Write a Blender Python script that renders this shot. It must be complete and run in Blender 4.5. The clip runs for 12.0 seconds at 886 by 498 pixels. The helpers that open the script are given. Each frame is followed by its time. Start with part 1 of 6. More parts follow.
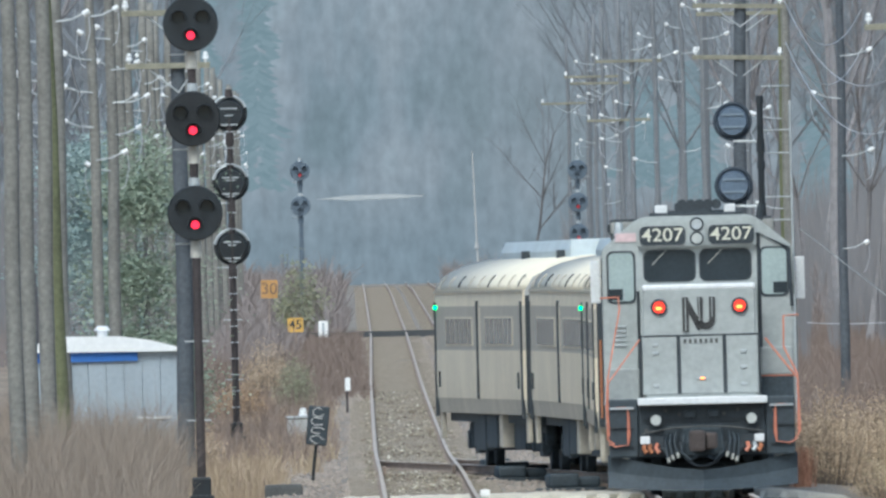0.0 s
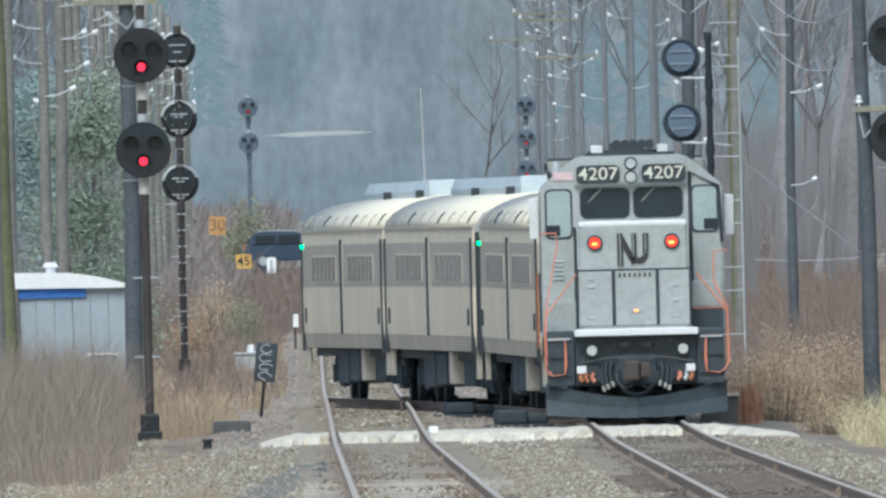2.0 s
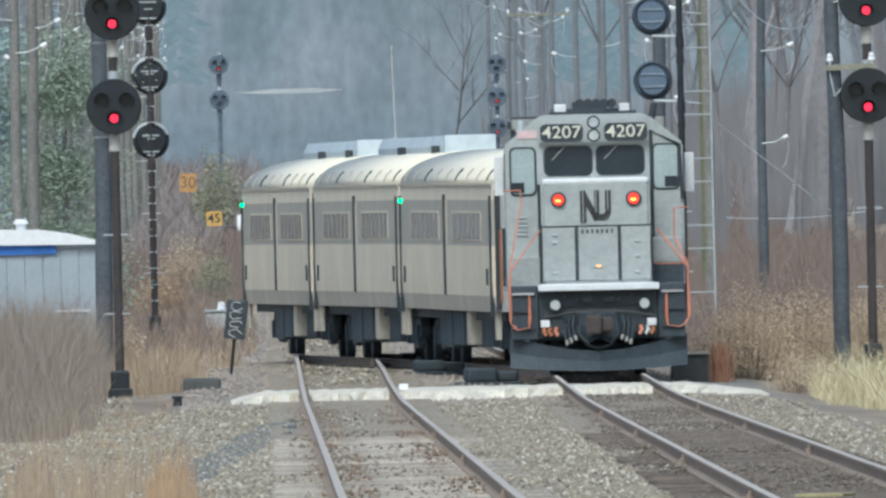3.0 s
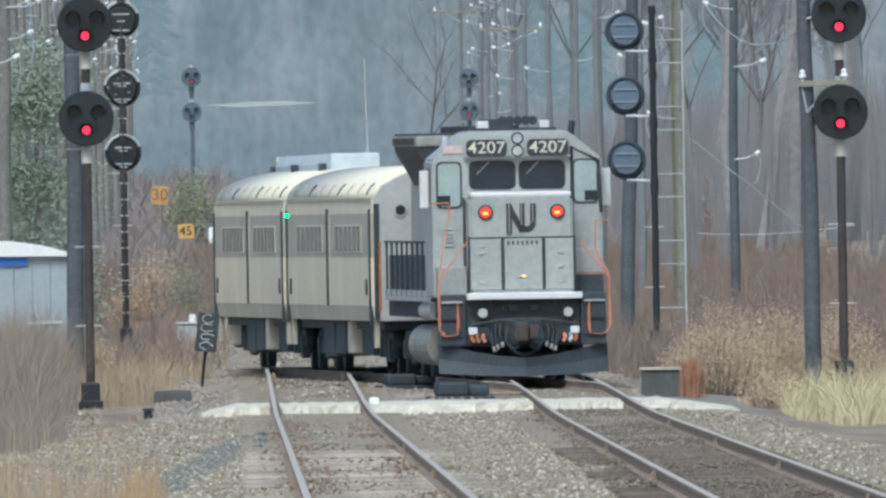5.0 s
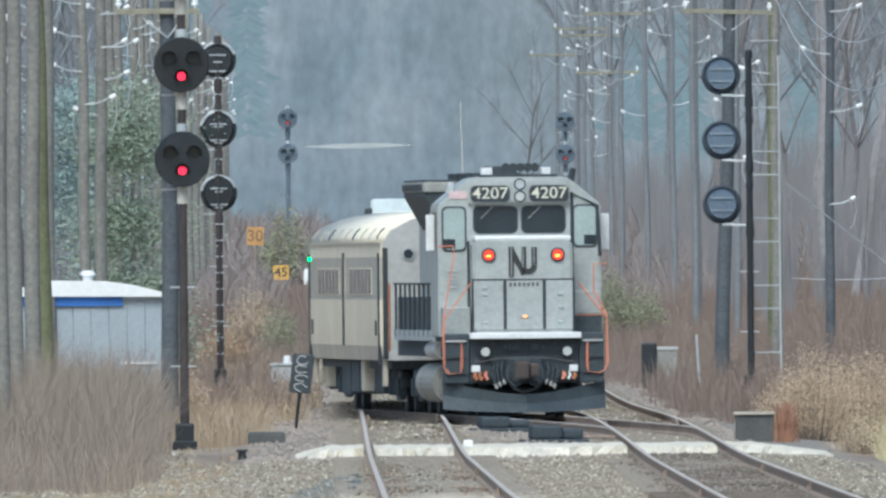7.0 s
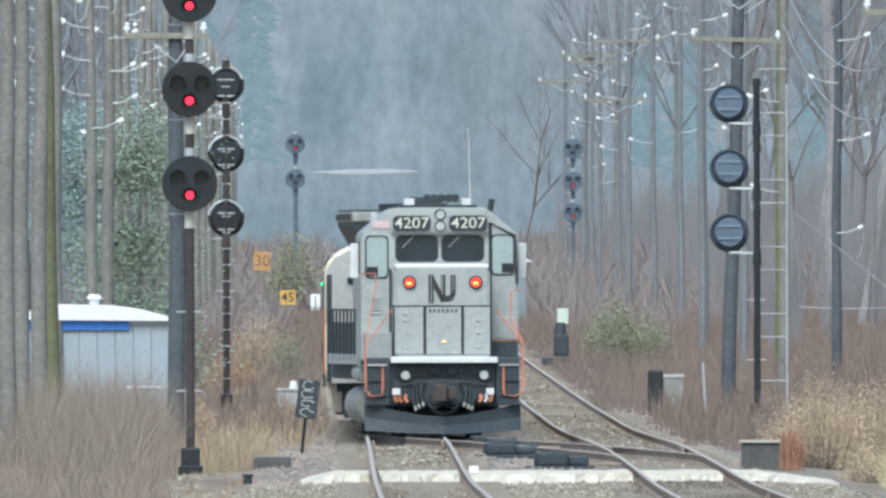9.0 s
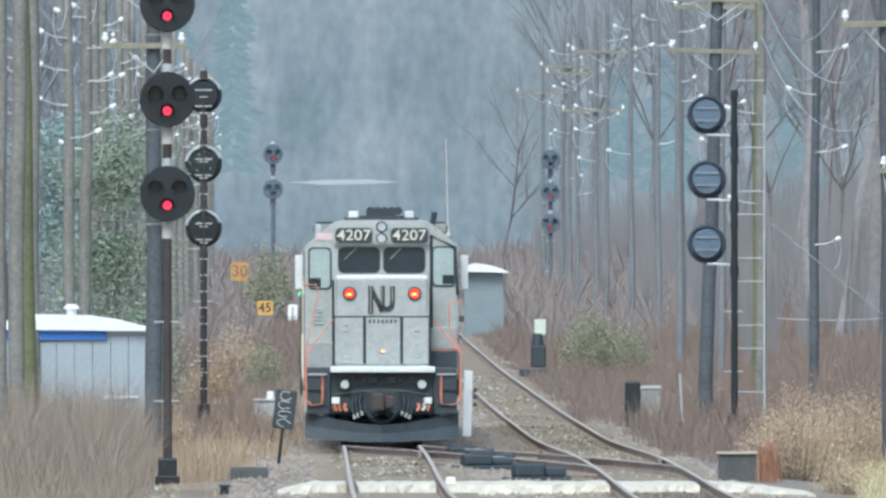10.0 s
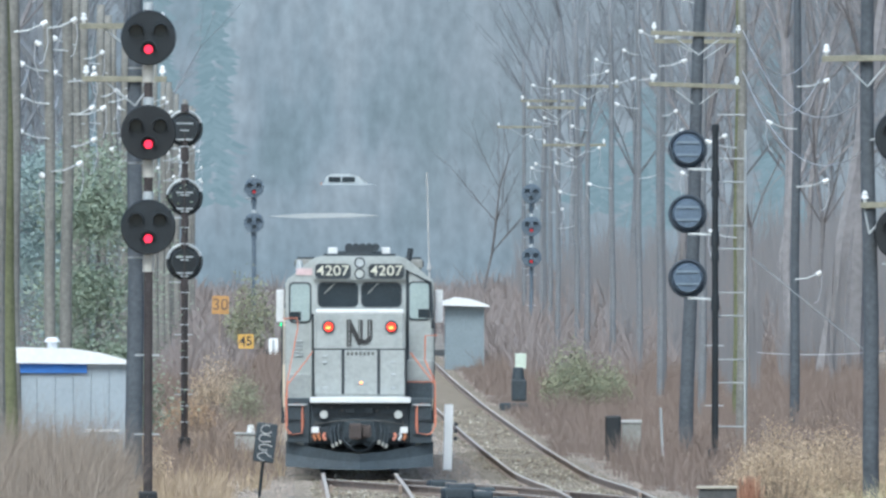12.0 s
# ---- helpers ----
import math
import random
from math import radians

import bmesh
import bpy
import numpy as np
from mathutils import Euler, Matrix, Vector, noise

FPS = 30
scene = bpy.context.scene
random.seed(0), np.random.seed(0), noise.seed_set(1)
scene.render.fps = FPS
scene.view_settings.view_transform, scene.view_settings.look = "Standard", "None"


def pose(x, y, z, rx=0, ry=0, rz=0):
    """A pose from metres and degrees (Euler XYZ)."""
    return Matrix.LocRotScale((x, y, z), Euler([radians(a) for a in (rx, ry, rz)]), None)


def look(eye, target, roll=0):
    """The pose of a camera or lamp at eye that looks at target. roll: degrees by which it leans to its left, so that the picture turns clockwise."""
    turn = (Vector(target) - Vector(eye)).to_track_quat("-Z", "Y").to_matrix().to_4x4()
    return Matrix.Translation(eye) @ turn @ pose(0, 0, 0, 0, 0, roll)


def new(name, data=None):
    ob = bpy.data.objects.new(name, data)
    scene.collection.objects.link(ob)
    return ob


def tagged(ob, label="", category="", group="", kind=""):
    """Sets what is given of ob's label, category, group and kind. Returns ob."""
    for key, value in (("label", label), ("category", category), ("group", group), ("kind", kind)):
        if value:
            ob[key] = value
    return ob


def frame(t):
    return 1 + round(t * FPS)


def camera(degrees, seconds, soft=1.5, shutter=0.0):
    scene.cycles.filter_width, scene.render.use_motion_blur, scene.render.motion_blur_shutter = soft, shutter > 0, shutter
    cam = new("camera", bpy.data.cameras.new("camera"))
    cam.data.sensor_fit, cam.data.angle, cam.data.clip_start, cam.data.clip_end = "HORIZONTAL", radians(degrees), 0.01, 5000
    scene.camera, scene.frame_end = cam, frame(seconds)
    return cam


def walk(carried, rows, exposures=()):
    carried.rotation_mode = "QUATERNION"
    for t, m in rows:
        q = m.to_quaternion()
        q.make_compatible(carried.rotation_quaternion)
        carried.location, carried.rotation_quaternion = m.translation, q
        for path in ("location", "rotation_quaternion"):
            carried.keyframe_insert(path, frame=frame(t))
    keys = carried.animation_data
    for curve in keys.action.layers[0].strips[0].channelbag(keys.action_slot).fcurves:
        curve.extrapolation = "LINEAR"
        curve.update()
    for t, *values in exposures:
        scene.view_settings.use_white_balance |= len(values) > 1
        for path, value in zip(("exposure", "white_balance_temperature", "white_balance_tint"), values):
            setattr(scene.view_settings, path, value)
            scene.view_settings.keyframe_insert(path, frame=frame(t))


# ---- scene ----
# Y runs along the line away from the lens, X across it, rail tops of the near straight at z = 0
EYE = (0.0, 0.0, 1.87)
cam = camera(1.4971, 12.0, soft=2.7)
# seconds, sideways and upward aim at 1000 m, lean
AIM = [
    (0, 3.067, 4.065, -1.42),
    (0.1, 3.128, 4.291, -1.43),
    (0.2, 3.197, 4.354, -1.43),
    (0.3, 3.281, 4.351, -1.44),
    (0.4, 3.364, 3.63, -1.44),
    (0.5, 3.283, 2.745, -1.45),
    (0.6, 3.299, 2.229, -1.45),
    (0.8, 3.175, 1.931, -1.45),
    (1, 3.224, 2.036, -1.45),
    (1.2, 3.549, 2.178, -1.44),
    (1.5, 3.906, 2.434, -1.43),
    (1.8, 4.149, 2.304, -1.42),
    (2, 4.548, 2.157, -1.4),
    (2.3, 4.965, 1.677, -1.37),
    (2.5, 5.317, 1.1, -1.35),
    (3, 5.391, 0.886, -1.29),
    (3.5, 5.249, 1.42, -1.22),
    (3.7, 5.579, 1.603, -1.19),
    (5.3, 5.988, 1.254, -0.89),
    (5.5, 5.79, 1.503, -0.85),
    (6, 5.55, 2.182, -0.75),
    (6.5, 4.727, 2.833, -0.64),
    (7, 3.448, 2.579, -0.54),
    (7.2, 2.863, 2.239, -0.5),
    (8.8, 2.965, 3.442, -0.2),
    (9, 3.246, 3.351, -0.16),
    (9.5, 3.344, 3.141, -0.09),
    (10, 3.912, 3.668, -0.03),
    (10.5, 4.32, 4.177, 0.02),
    (11, 4.59, 4.249, 0.06),
    (11.5, 4.657, 4.392, 0.08),
    (12, 4.477, 4.666, 0.07)
]
walk(cam, [(t, look(EYE, (x, 1000.0, EYE[2] + z), r)) for t, x, z, r in AIM], exposures=[(0.0, 0.32, 5600, 0), (3.5, 0.27, 5620, 0), (5.5, 0.27, 5600, 0), (6.5, 0.29, 5560, 0), (7.2, 0.44, 5600, 0), (8.8, 0.55, 5600, 0), (12.0, 0.58, 5480, 0)])

# ---- light: a bright, thinly overcast day ----
world = bpy.data.worlds.new("overcast_sky")
scene.world = world
world.use_nodes = True
wn = world.node_tree.nodes
sky = wn.new("ShaderNodeTexSky")
sky.sky_type = "NISHITA"
sky.sun_disc = False
sky.sun_elevation = radians(49)
sky.sun_rotation = radians(194)
sky.air_density, sky.dust_density, sky.ozone_density = 1.0, 4.0, 1.0
wn["Background"].inputs[1].default_value = 0.125
world.node_tree.links.new(sky.outputs[0], wn["Background"].inputs[0])
sun_data = bpy.data.lights.new("sun", "SUN")
sun_data.energy, sun_data.angle, sun_data.color = 1.3, radians(25), (1.0, 0.96, 0.9)
sun = new("sun", sun_data)
sun.matrix_world = look((-20, -80, 102), (0, 0, 0))


# ---- materials ----
def mat(name, base, rough=0.7, metal=0.0, vary=0.25, grain=3.0, bump=0.0, tint=None, emit=0.0, emit_colour=None, rnd=0.0, coarse=None):
    """A principled material with grain and stains at two scales."""
    m = bpy.data.materials.new(name)
    m.use_nodes = True
    nt = m.node_tree
    b = nt.nodes["Principled BSDF"]
    b.inputs["Roughness"].default_value = rough
    b.inputs["Metallic"].default_value = metal
    co = nt.nodes.new("ShaderNodeTexCoord")
    n1 = nt.nodes.new("ShaderNodeTexNoise")
    n1.inputs["Scale"].default_value = grain * 9
    n1.inputs["Detail"].default_value = 4
    n2 = nt.nodes.new("ShaderNodeTexNoise")
    n2.inputs["Scale"].default_value = coarse if coarse else grain
    n2.inputs["Detail"].default_value = 5
    for n in (n1, n2):
        nt.links.new(co.outputs["Object"], n.inputs["Vector"])
    mix = nt.nodes.new("ShaderNodeMath")
    mix.operation = "ADD"
    nt.links.new(n1.outputs[0], mix.inputs[0])
    nt.links.new(n2.outputs[0], mix.inputs[1])
    ramp = nt.nodes.new("ShaderNodeMapRange")
    ramp.inputs[1].default_value, ramp.inputs[2].default_value = 0.7, 1.3
    nt.links.new(mix.outputs[0], ramp.inputs[0])
    c = nt.nodes.new("ShaderNodeMix")
    c.data_type = "RGBA"
    dark = tint if tint else [v * (1 - vary) for v in base]
    c.inputs[6].default_value = (*dark, 1)
    c.inputs[7].default_value = (*[min(1, v * (1 + vary * 0.5)) for v in base], 1)
    nt.links.new(ramp.outputs[0], c.inputs[0])
    out = c.outputs[2]
    if rnd:
        oi = nt.nodes.new("ShaderNodeObjectInfo")
        hs = nt.nodes.new("ShaderNodeHueSaturation")
        mr = nt.nodes.new("ShaderNodeMapRange")
        mr.inputs[3].default_value, mr.inputs[4].default_value = 1 - rnd, 1 + rnd
        nt.links.new(oi.outputs["Random"], mr.inputs[0])
        nt.links.new(mr.outputs[0], hs.inputs["Value"])
        nt.links.new(out, hs.inputs["Color"])
        out = hs.outputs[0]
    nt.links.new(out, b.inputs["Base Color"])
    if bump:
        bp = nt.nodes.new("ShaderNodeBump")
        bp.inputs["Strength"].default_value = bump
        bp.inputs["Distance"].default_value = 0.02
        nt.links.new(n1.outputs[0], bp.inputs["Height"])
        nt.links.new(bp.outputs[0], b.inputs["Normal"])
    if emit:
        b.inputs["Emission Color"].default_value = (*(emit_colour or base), 1)
        b.inputs["Emission Strength"].default_value = emit
    return m


def islands(name, colours, rough=0.9):
    """A material whose pieces differ one from another."""
    m = bpy.data.materials.new(name)
    m.use_nodes = True
    nt = m.node_tree
    b = nt.nodes["Principled BSDF"]
    b.inputs["Roughness"].default_value = rough
    g = nt.nodes.new("ShaderNodeNewGeometry")
    r = nt.nodes.new("ShaderNodeValToRGB")
    r.color_ramp.elements[0].color = (*colours[0], 1)
    r.color_ramp.elements[1].color = (*colours[-1], 1)
    for i, c in enumerate(colours[1:-1]):
        e = r.color_ramp.elements.new((i + 1) / (len(colours) - 1))
        e.color = (*c, 1)
    nt.links.new(g.outputs["Random Per Island"], r.inputs[0])
    nt.links.new(r.outputs[0], b.inputs["Base Color"])
    return m


LOCO_GREY = mat("silver_grey_paint", (0.385, 0.41, 0.4), 0.5, 0.0, 0.18, 1.2)
LOCO_WHITE = mat("worn_white_paint", (0.74, 0.75, 0.75), 0.5, 0.0, 0.15, 2.0)
# blacks of train and signals are raised and blued to stand for haze
BLACK = mat("black_paint", (0.036, 0.049, 0.06), 0.55, 0.0, 0.4, 3.0)
UNDER = mat("sooty_underframe", (0.056, 0.074, 0.088), 0.75, 0.0, 0.45, 2.0)
PLOW = mat("dusty_black_steel", (0.042, 0.056, 0.067), 0.6, 0.0, 0.35, 1.5)
SEAM = mat("dark_rubber_seal", (0.038, 0.047, 0.055), 0.7, 0.0, 0.3, 4.0)
GLASS_DARK = mat("dark_cab_glass", (0.03, 0.041, 0.05), 0.12, 0.0, 0.2, 2.0)
GLASS_GREEN = mat("pale_green_glass", (0.36, 0.43, 0.42), 0.15, 0.0, 0.15, 2.0)
ORANGE = mat("orange_handrail_paint", (0.6, 0.225, 0.14), 0.5, 0.0, 0.2, 5.0)
RED_LENS = mat("red_marker_lens", (0.7, 0.03, 0.02), 0.3, emit=1.1, emit_colour=(1.0, 0.04, 0.015))
AMBER_LENS = mat("amber_marker_lens", (0.9, 0.3, 0.05), 0.3, emit=3.0, emit_colour=(1.0, 0.27, 0.05))
SIGNAL_RED = mat("lit_red_signal_lens", (0.8, 0.03, 0.06), 0.3, emit=1.5, emit_colour=(1.0, 0.02, 0.06))
SIGNAL_DIM = mat("faint_red_signal_lens", (0.35, 0.05, 0.06), 0.3, emit=0.35, emit_colour=(1.0, 0.06, 0.08))
GREEN_LENS = mat("lit_green_lens", (0.05, 0.6, 0.3), 0.3, emit=2.2, emit_colour=(0.03, 1.0, 0.24))
LAMP_GLASS = mat("clear_lamp_glass", (0.5, 0.52, 0.5), 0.15, 0.0, 0.2, 8.0)
COACH_TAN = mat("beige_coach_side", (0.74, 0.66, 0.515), 0.5, 0.0, 0.14, 0.9)
COACH_GREY = mat("grey_coach_window_band", (0.45, 0.42, 0.36), 0.5, 0.0, 0.14, 0.9)
COACH_SILL = mat("dusty_coach_sill", (0.5, 0.46, 0.38), 0.6, 0.0, 0.2, 0.9)
COACH_ROOF = mat("pale_coach_roof", (0.8, 0.74, 0.6), 0.6, 0.0, 0.12, 1.0)
COACH_PANE = mat("grey_coach_glass", (0.12, 0.13, 0.135), 0.2, 0.0, 0.3, 1.0)
ROOF_UNIT = mat("pale_blue_roof_duct", (0.5, 0.57, 0.61), 0.6, 0.0, 0.15, 0.7)
END_GREY = mat("grey_coach_end", (0.46, 0.46, 0.45), 0.6, 0.0, 0.15, 1.0)
SIGNAL_BLACK = mat("black_signal_target", (0.014, 0.0195, 0.0245), 0.5, 0.0, 0.5, 3.0, 0.2)
SIGNAL_WORN = mat("peeling_signal_paint", (0.011, 0.013, 0.015), 0.75, 0.0, 0.3, 5.0, 0.3, tint=(0.022, 0.025, 0.028))
COLLAR = mat("cream_collar_paint", (0.55, 0.53, 0.47), 0.6, 0.0, 0.3, 5.0)
SIGNAL_RIM = mat("dull_blue_black_rim", (0.05, 0.065, 0.085), 0.8, 0.0, 0.3, 3.0)
STIFF = mat("blue_grey_stiffener", (0.2, 0.25, 0.3), 0.7, 0.0, 0.2, 3.0)
SIGNAL_BACK = mat("weathered_signal_back", (0.115, 0.155, 0.21), 0.75, 0.0, 0.25, 2.0)
MAST = mat("rusty_signal_mast", (0.06, 0.05, 0.05), 0.8, 0.0, 0.4, 3.0)
GALV = mat("galvanised_steel", (0.46, 0.49, 0.5), 0.5, 0.3, 0.25, 4.0)
CONCRETE = mat("pale_concrete", (0.72, 0.66, 0.54), 0.9, 0.0, 0.34, 2.0, 0.2)
CONC_DARK = mat("weathered_concrete", (0.1, 0.102, 0.1), 0.9, 0.0, 0.3, 2.0, 0.2)
RAIL_SIDE = mat("rusty_rail_steel", (0.32, 0.25, 0.2), 0.95, 0.0, 0.35, 1.5)
RAIL_TOP = mat("polished_rail_head", (0.5, 0.445, 0.39), 0.75, 0.0, 0.2, 1.5)
TIE = mat("weathered_tie_timber", (0.145, 0.118, 0.095), 0.95, 0.0, 0.45, 2.0, 0.3, rnd=0.4)
POLE = mat("grey_pole_timber", (0.225, 0.22, 0.2), 0.9, 0.0, 0.35, 1.4, 0.3)
POLE_MOSS = mat("mossy_pole_timber", (0.155, 0.165, 0.09), 0.95, 0.0, 0.35, 1.4, 0.3)
# creosoted timber, with the blue of haze mixed into its dark colour
POLE_DARK = mat("creosoted_pole_timber", (0.095, 0.107, 0.122), 0.9, 0.0, 0.35, 1.4, 0.3)
# timber colour for far poles, blued so they sink into painted haze
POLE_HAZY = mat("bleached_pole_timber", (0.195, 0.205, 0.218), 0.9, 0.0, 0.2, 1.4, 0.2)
ARM = mat("olive_crossarm_timber", (0.27, 0.26, 0.2), 0.9, 0.0, 0.3, 3.0)
PORCELAIN = mat("white_porcelain", (0.8, 0.81, 0.8), 0.25, 0.0, 0.1, 8.0)
WIRE = mat("weathered_wire", (0.5, 0.52, 0.54), 0.5, 0.2, 0.2, 1.0)
SHED = mat("pale_blue_grey_siding", (0.35, 0.40, 0.44), 0.7, 0.0, 0.12, 1.2)
SHED_ROOF = mat("white_roof_coating", (0.8, 0.81, 0.81), 0.7, 0.0, 0.1, 1.5)
SHED_BLUE = mat("blue_fascia_paint", (0.045, 0.16, 0.5), 0.6, 0.0, 0.2, 2.0)
# sign paints dulled to stand for haze; the orange is also faded
YELLOW = mat("faded_yellow_sign_paint", (0.66, 0.4, 0.09), 0.6, 0.0, 0.15, 3.0)
SIGN_ORANGE = mat("faded_orange_sign_paint", (0.52, 0.29, 0.1), 0.7, 0.0, 0.2, 3.0)
SIGN_FADED_INK = mat("faded_brown_sign_ink", (0.23, 0.15, 0.09), 0.7, 0.0, 0.2, 3.0)
NUMBER_CREAM = mat("cream_number_paint", (0.68, 0.67, 0.55), 0.6, 0.0, 0.12, 6.0)
EXHAUST_GREY = mat("sooty_pale_grey_paint", (0.3, 0.3, 0.275), 0.6, 0.0, 0.35, 1.2)
SIGN_INK = mat("black_sign_ink", (0.04, 0.04, 0.04), 0.7, 0.0, 0.2, 3.0)
WHITE_PAINT = mat("white_paint", (0.86, 0.86, 0.85), 0.6, 0.0, 0.1, 3.0)
STRAW_WOOD = mat("yellowish_plank", (0.42, 0.38, 0.2), 0.85, 0.0, 0.3, 4.0)
RUSSET_STEMS = mat("faded_russet_stems", (0.46, 0.25, 0.165), 0.9, 0.0, 0.3, 5.0)
RUST = mat("rust_orange_steel", (0.42, 0.17, 0.08), 0.85, 0.0, 0.35, 5.0)
BARK = mat("grey_bark", (0.19, 0.182, 0.185), 0.95, 0.0, 0.3, 0.6, rnd=0.2)
# two copies of the bark with distance haze mixed into the colour
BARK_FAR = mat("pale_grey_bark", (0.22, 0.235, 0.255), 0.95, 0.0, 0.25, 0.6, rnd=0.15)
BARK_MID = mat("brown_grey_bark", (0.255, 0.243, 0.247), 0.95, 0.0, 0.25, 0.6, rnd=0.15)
STONES = islands("ballast_stones", [(0.12, 0.1, 0.076), (0.25, 0.218, 0.168), (0.33, 0.295, 0.228), (0.21, 0.17, 0.125), (0.29, 0.252, 0.19), (0.58, 0.54, 0.44)])
STONES_DARK = islands("dark_oily_ballast", [(0.12, 0.1, 0.082), (0.18, 0.152, 0.124), (0.15, 0.125, 0.1), (0.25, 0.215, 0.172)])
STONES_BLUE = islands("blue_grey_stones", [(0.09, 0.105, 0.115), (0.14, 0.155, 0.16), (0.2, 0.21, 0.205)])
DRY_GRASS = islands("dry_grass", [(0.31, 0.24, 0.165), (0.42, 0.335, 0.22), (0.36, 0.275, 0.2), (0.26, 0.2, 0.155)])
RUSSET = islands("russet_grass", [(0.36, 0.24, 0.14), (0.44, 0.31, 0.19), (0.3, 0.2, 0.13)])
STRAW = islands("straw_grass", [(0.47, 0.41, 0.25), (0.55, 0.49, 0.32), (0.38, 0.33, 0.19)])
BRUSH = islands("bare_brush", [(0.22, 0.185, 0.15), (0.29, 0.24, 0.195), (0.18, 0.15, 0.125)])
TIE_PALE = mat("bleached_tie_timber", (0.38, 0.335, 0.28), 0.95, 0.0, 0.4, 2.0, 0.3, rnd=0.35)
SHRUB = islands("withered_shrub_leaves", [(0.47, 0.365, 0.25), (0.58, 0.46, 0.315), (0.53, 0.41, 0.28), (0.41, 0.305, 0.215)])
# foliage greens paled to stand for haze, most of all the far needles
PINE = islands("conifer_needles", [(0.27, 0.33, 0.255), (0.3, 0.36, 0.275), (0.33, 0.385, 0.3)])
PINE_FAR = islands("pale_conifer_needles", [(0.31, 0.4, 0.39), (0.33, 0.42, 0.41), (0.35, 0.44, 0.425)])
OLIVE = islands("olive_leaves", [(0.23, 0.245, 0.16), (0.31, 0.31, 0.2), (0.2, 0.225, 0.16)])
WEEDS = islands("bank_weeds", [(0.188, 0.144, 0.121), (0.207, 0.16, 0.135), (0.174, 0.135, 0.116), (0.222, 0.175, 0.143)])
# rust-brown ballast, lightened so its colour stands for haze
STONES_RUSTY = islands("rusty_ballast", [(0.3, 0.255, 0.215), (0.37, 0.315, 0.265), (0.26, 0.22, 0.19)])
# brush and saplings greyed so their colour stands for haze
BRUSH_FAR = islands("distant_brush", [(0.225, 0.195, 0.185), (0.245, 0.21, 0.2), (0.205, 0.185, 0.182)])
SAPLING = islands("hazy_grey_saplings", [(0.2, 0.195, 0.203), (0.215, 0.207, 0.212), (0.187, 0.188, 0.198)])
# haze over the far signals is put into this blue-grey paint colour
SIGNAL_HAZED = mat("faded_blue_black_signal_paint", (0.12, 0.155, 0.195), 0.8, 0.0, 0.3, 3.0)
LEAF_LITTER = islands("fallen_leaves", [(0.25, 0.165, 0.115), (0.17, 0.115, 0.085), (0.32, 0.22, 0.15)])


# ---- building helpers ----
def part(name, bm, material, parent=None, label="", smooth=False):
    me = bpy.data.meshes.new(name)
    bm.normal_update()
    bm.to_mesh(me)
    bm.free()
    for m in (material if isinstance(material, (list, tuple)) else [material]):
        me.materials.append(m)
    if smooth:
        for p in me.polygons:
            p.use_smooth = True
    ob = new(name, me)
    if parent:
        ob.parent = parent
    if label:
        ob["label"] = label
    return ob


def raw(name, verts, faces, material, parent=None, label="", smooth=False):
    me = bpy.data.meshes.new(name)
    me.from_pydata(verts, [], faces)
    me.update()
    me.materials.append(material)
    if smooth:
        for p in me.polygons:
            p.use_smooth = True
    ob = new(name, me)
    if parent:
        ob.parent = parent
    if label:
        ob["label"] = label
    return ob


def box(bm, x0, x1, y0, y1, z0, z1, bevel=0.0):
    m = Matrix.LocRotScale(((x0 + x1) / 2, (y0 + y1) / 2, (z0 + z1) / 2), None, (abs(x1 - x0), abs(y1 - y0), abs(z1 - z0)))
    r = bmesh.ops.create_cube(bm, size=1, matrix=m)
    if bevel:
        es = {e for v in r["verts"] for e in v.link_edges}
        bmesh.ops.bevel(bm, geom=list(es), offset=bevel, segments=2, affect="EDGES", profile=0.6)
    return bm


def B(*a, bevel=0.0):
    return box(bmesh.new(), *a, bevel=bevel)


def rod(bm, a, b, r0, r1=None, n=8):
    """A tapered rod from a to b."""
    a, b = Vector(a), Vector(b)
    d = b - a
    q = d.to_track_quat("Z", "Y").to_matrix().to_4x4()
    bmesh.ops.create_cone(bm, cap_ends=True, segments=n, radius1=r0, radius2=r0 if r1 is None else r1, depth=d.length,
                          matrix=Matrix.Translation((a + b) / 2) @ q)
    return bm


def tube(bm, pts, r, n=6):
    """One bent rod through the points."""
    pts = [Vector(p) for p in pts]
    rings = []
    for i, p in enumerate(pts):
        d = (pts[min(i + 1, len(pts) - 1)] - pts[max(i - 1, 0)]).normalized()
        q = d.to_track_quat("Z", "Y")
        rings.append([bm.verts.new(p + q @ Vector((r * math.cos(2 * math.pi * j / n), r * math.sin(2 * math.pi * j / n), 0))) for j in range(n)])
    for a, b in zip(rings, rings[1:]):
        k = min(range(n), key=lambda s: sum((a[j].co - b[(j + s) % n].co).length for j in range(n)))
        for j in range(n):
            bm.faces.new((a[j], a[(j + 1) % n], b[(j + 1 + k) % n], b[(j + k) % n]))
    bm.faces.new(rings[0][::-1])
    bm.faces.new(rings[-1])
    return bm


def prism(bm, outline, y0, y1):
    """An outline in x and z drawn out from y0 to y1."""
    lo = [bm.verts.new((x, y0, z)) for x, z in outline]
    hi = [bm.verts.new((x, y1, z)) for x, z in outline]
    bm.faces.new(lo)
    bm.faces.new(hi[::-1])
    n = len(lo)
    for i in range(n):
        bm.faces.new((lo[i], hi[i], hi[(i + 1) % n], lo[(i + 1) % n]))
    bmesh.ops.recalc_face_normals(bm, faces=bm.faces)
    return bm


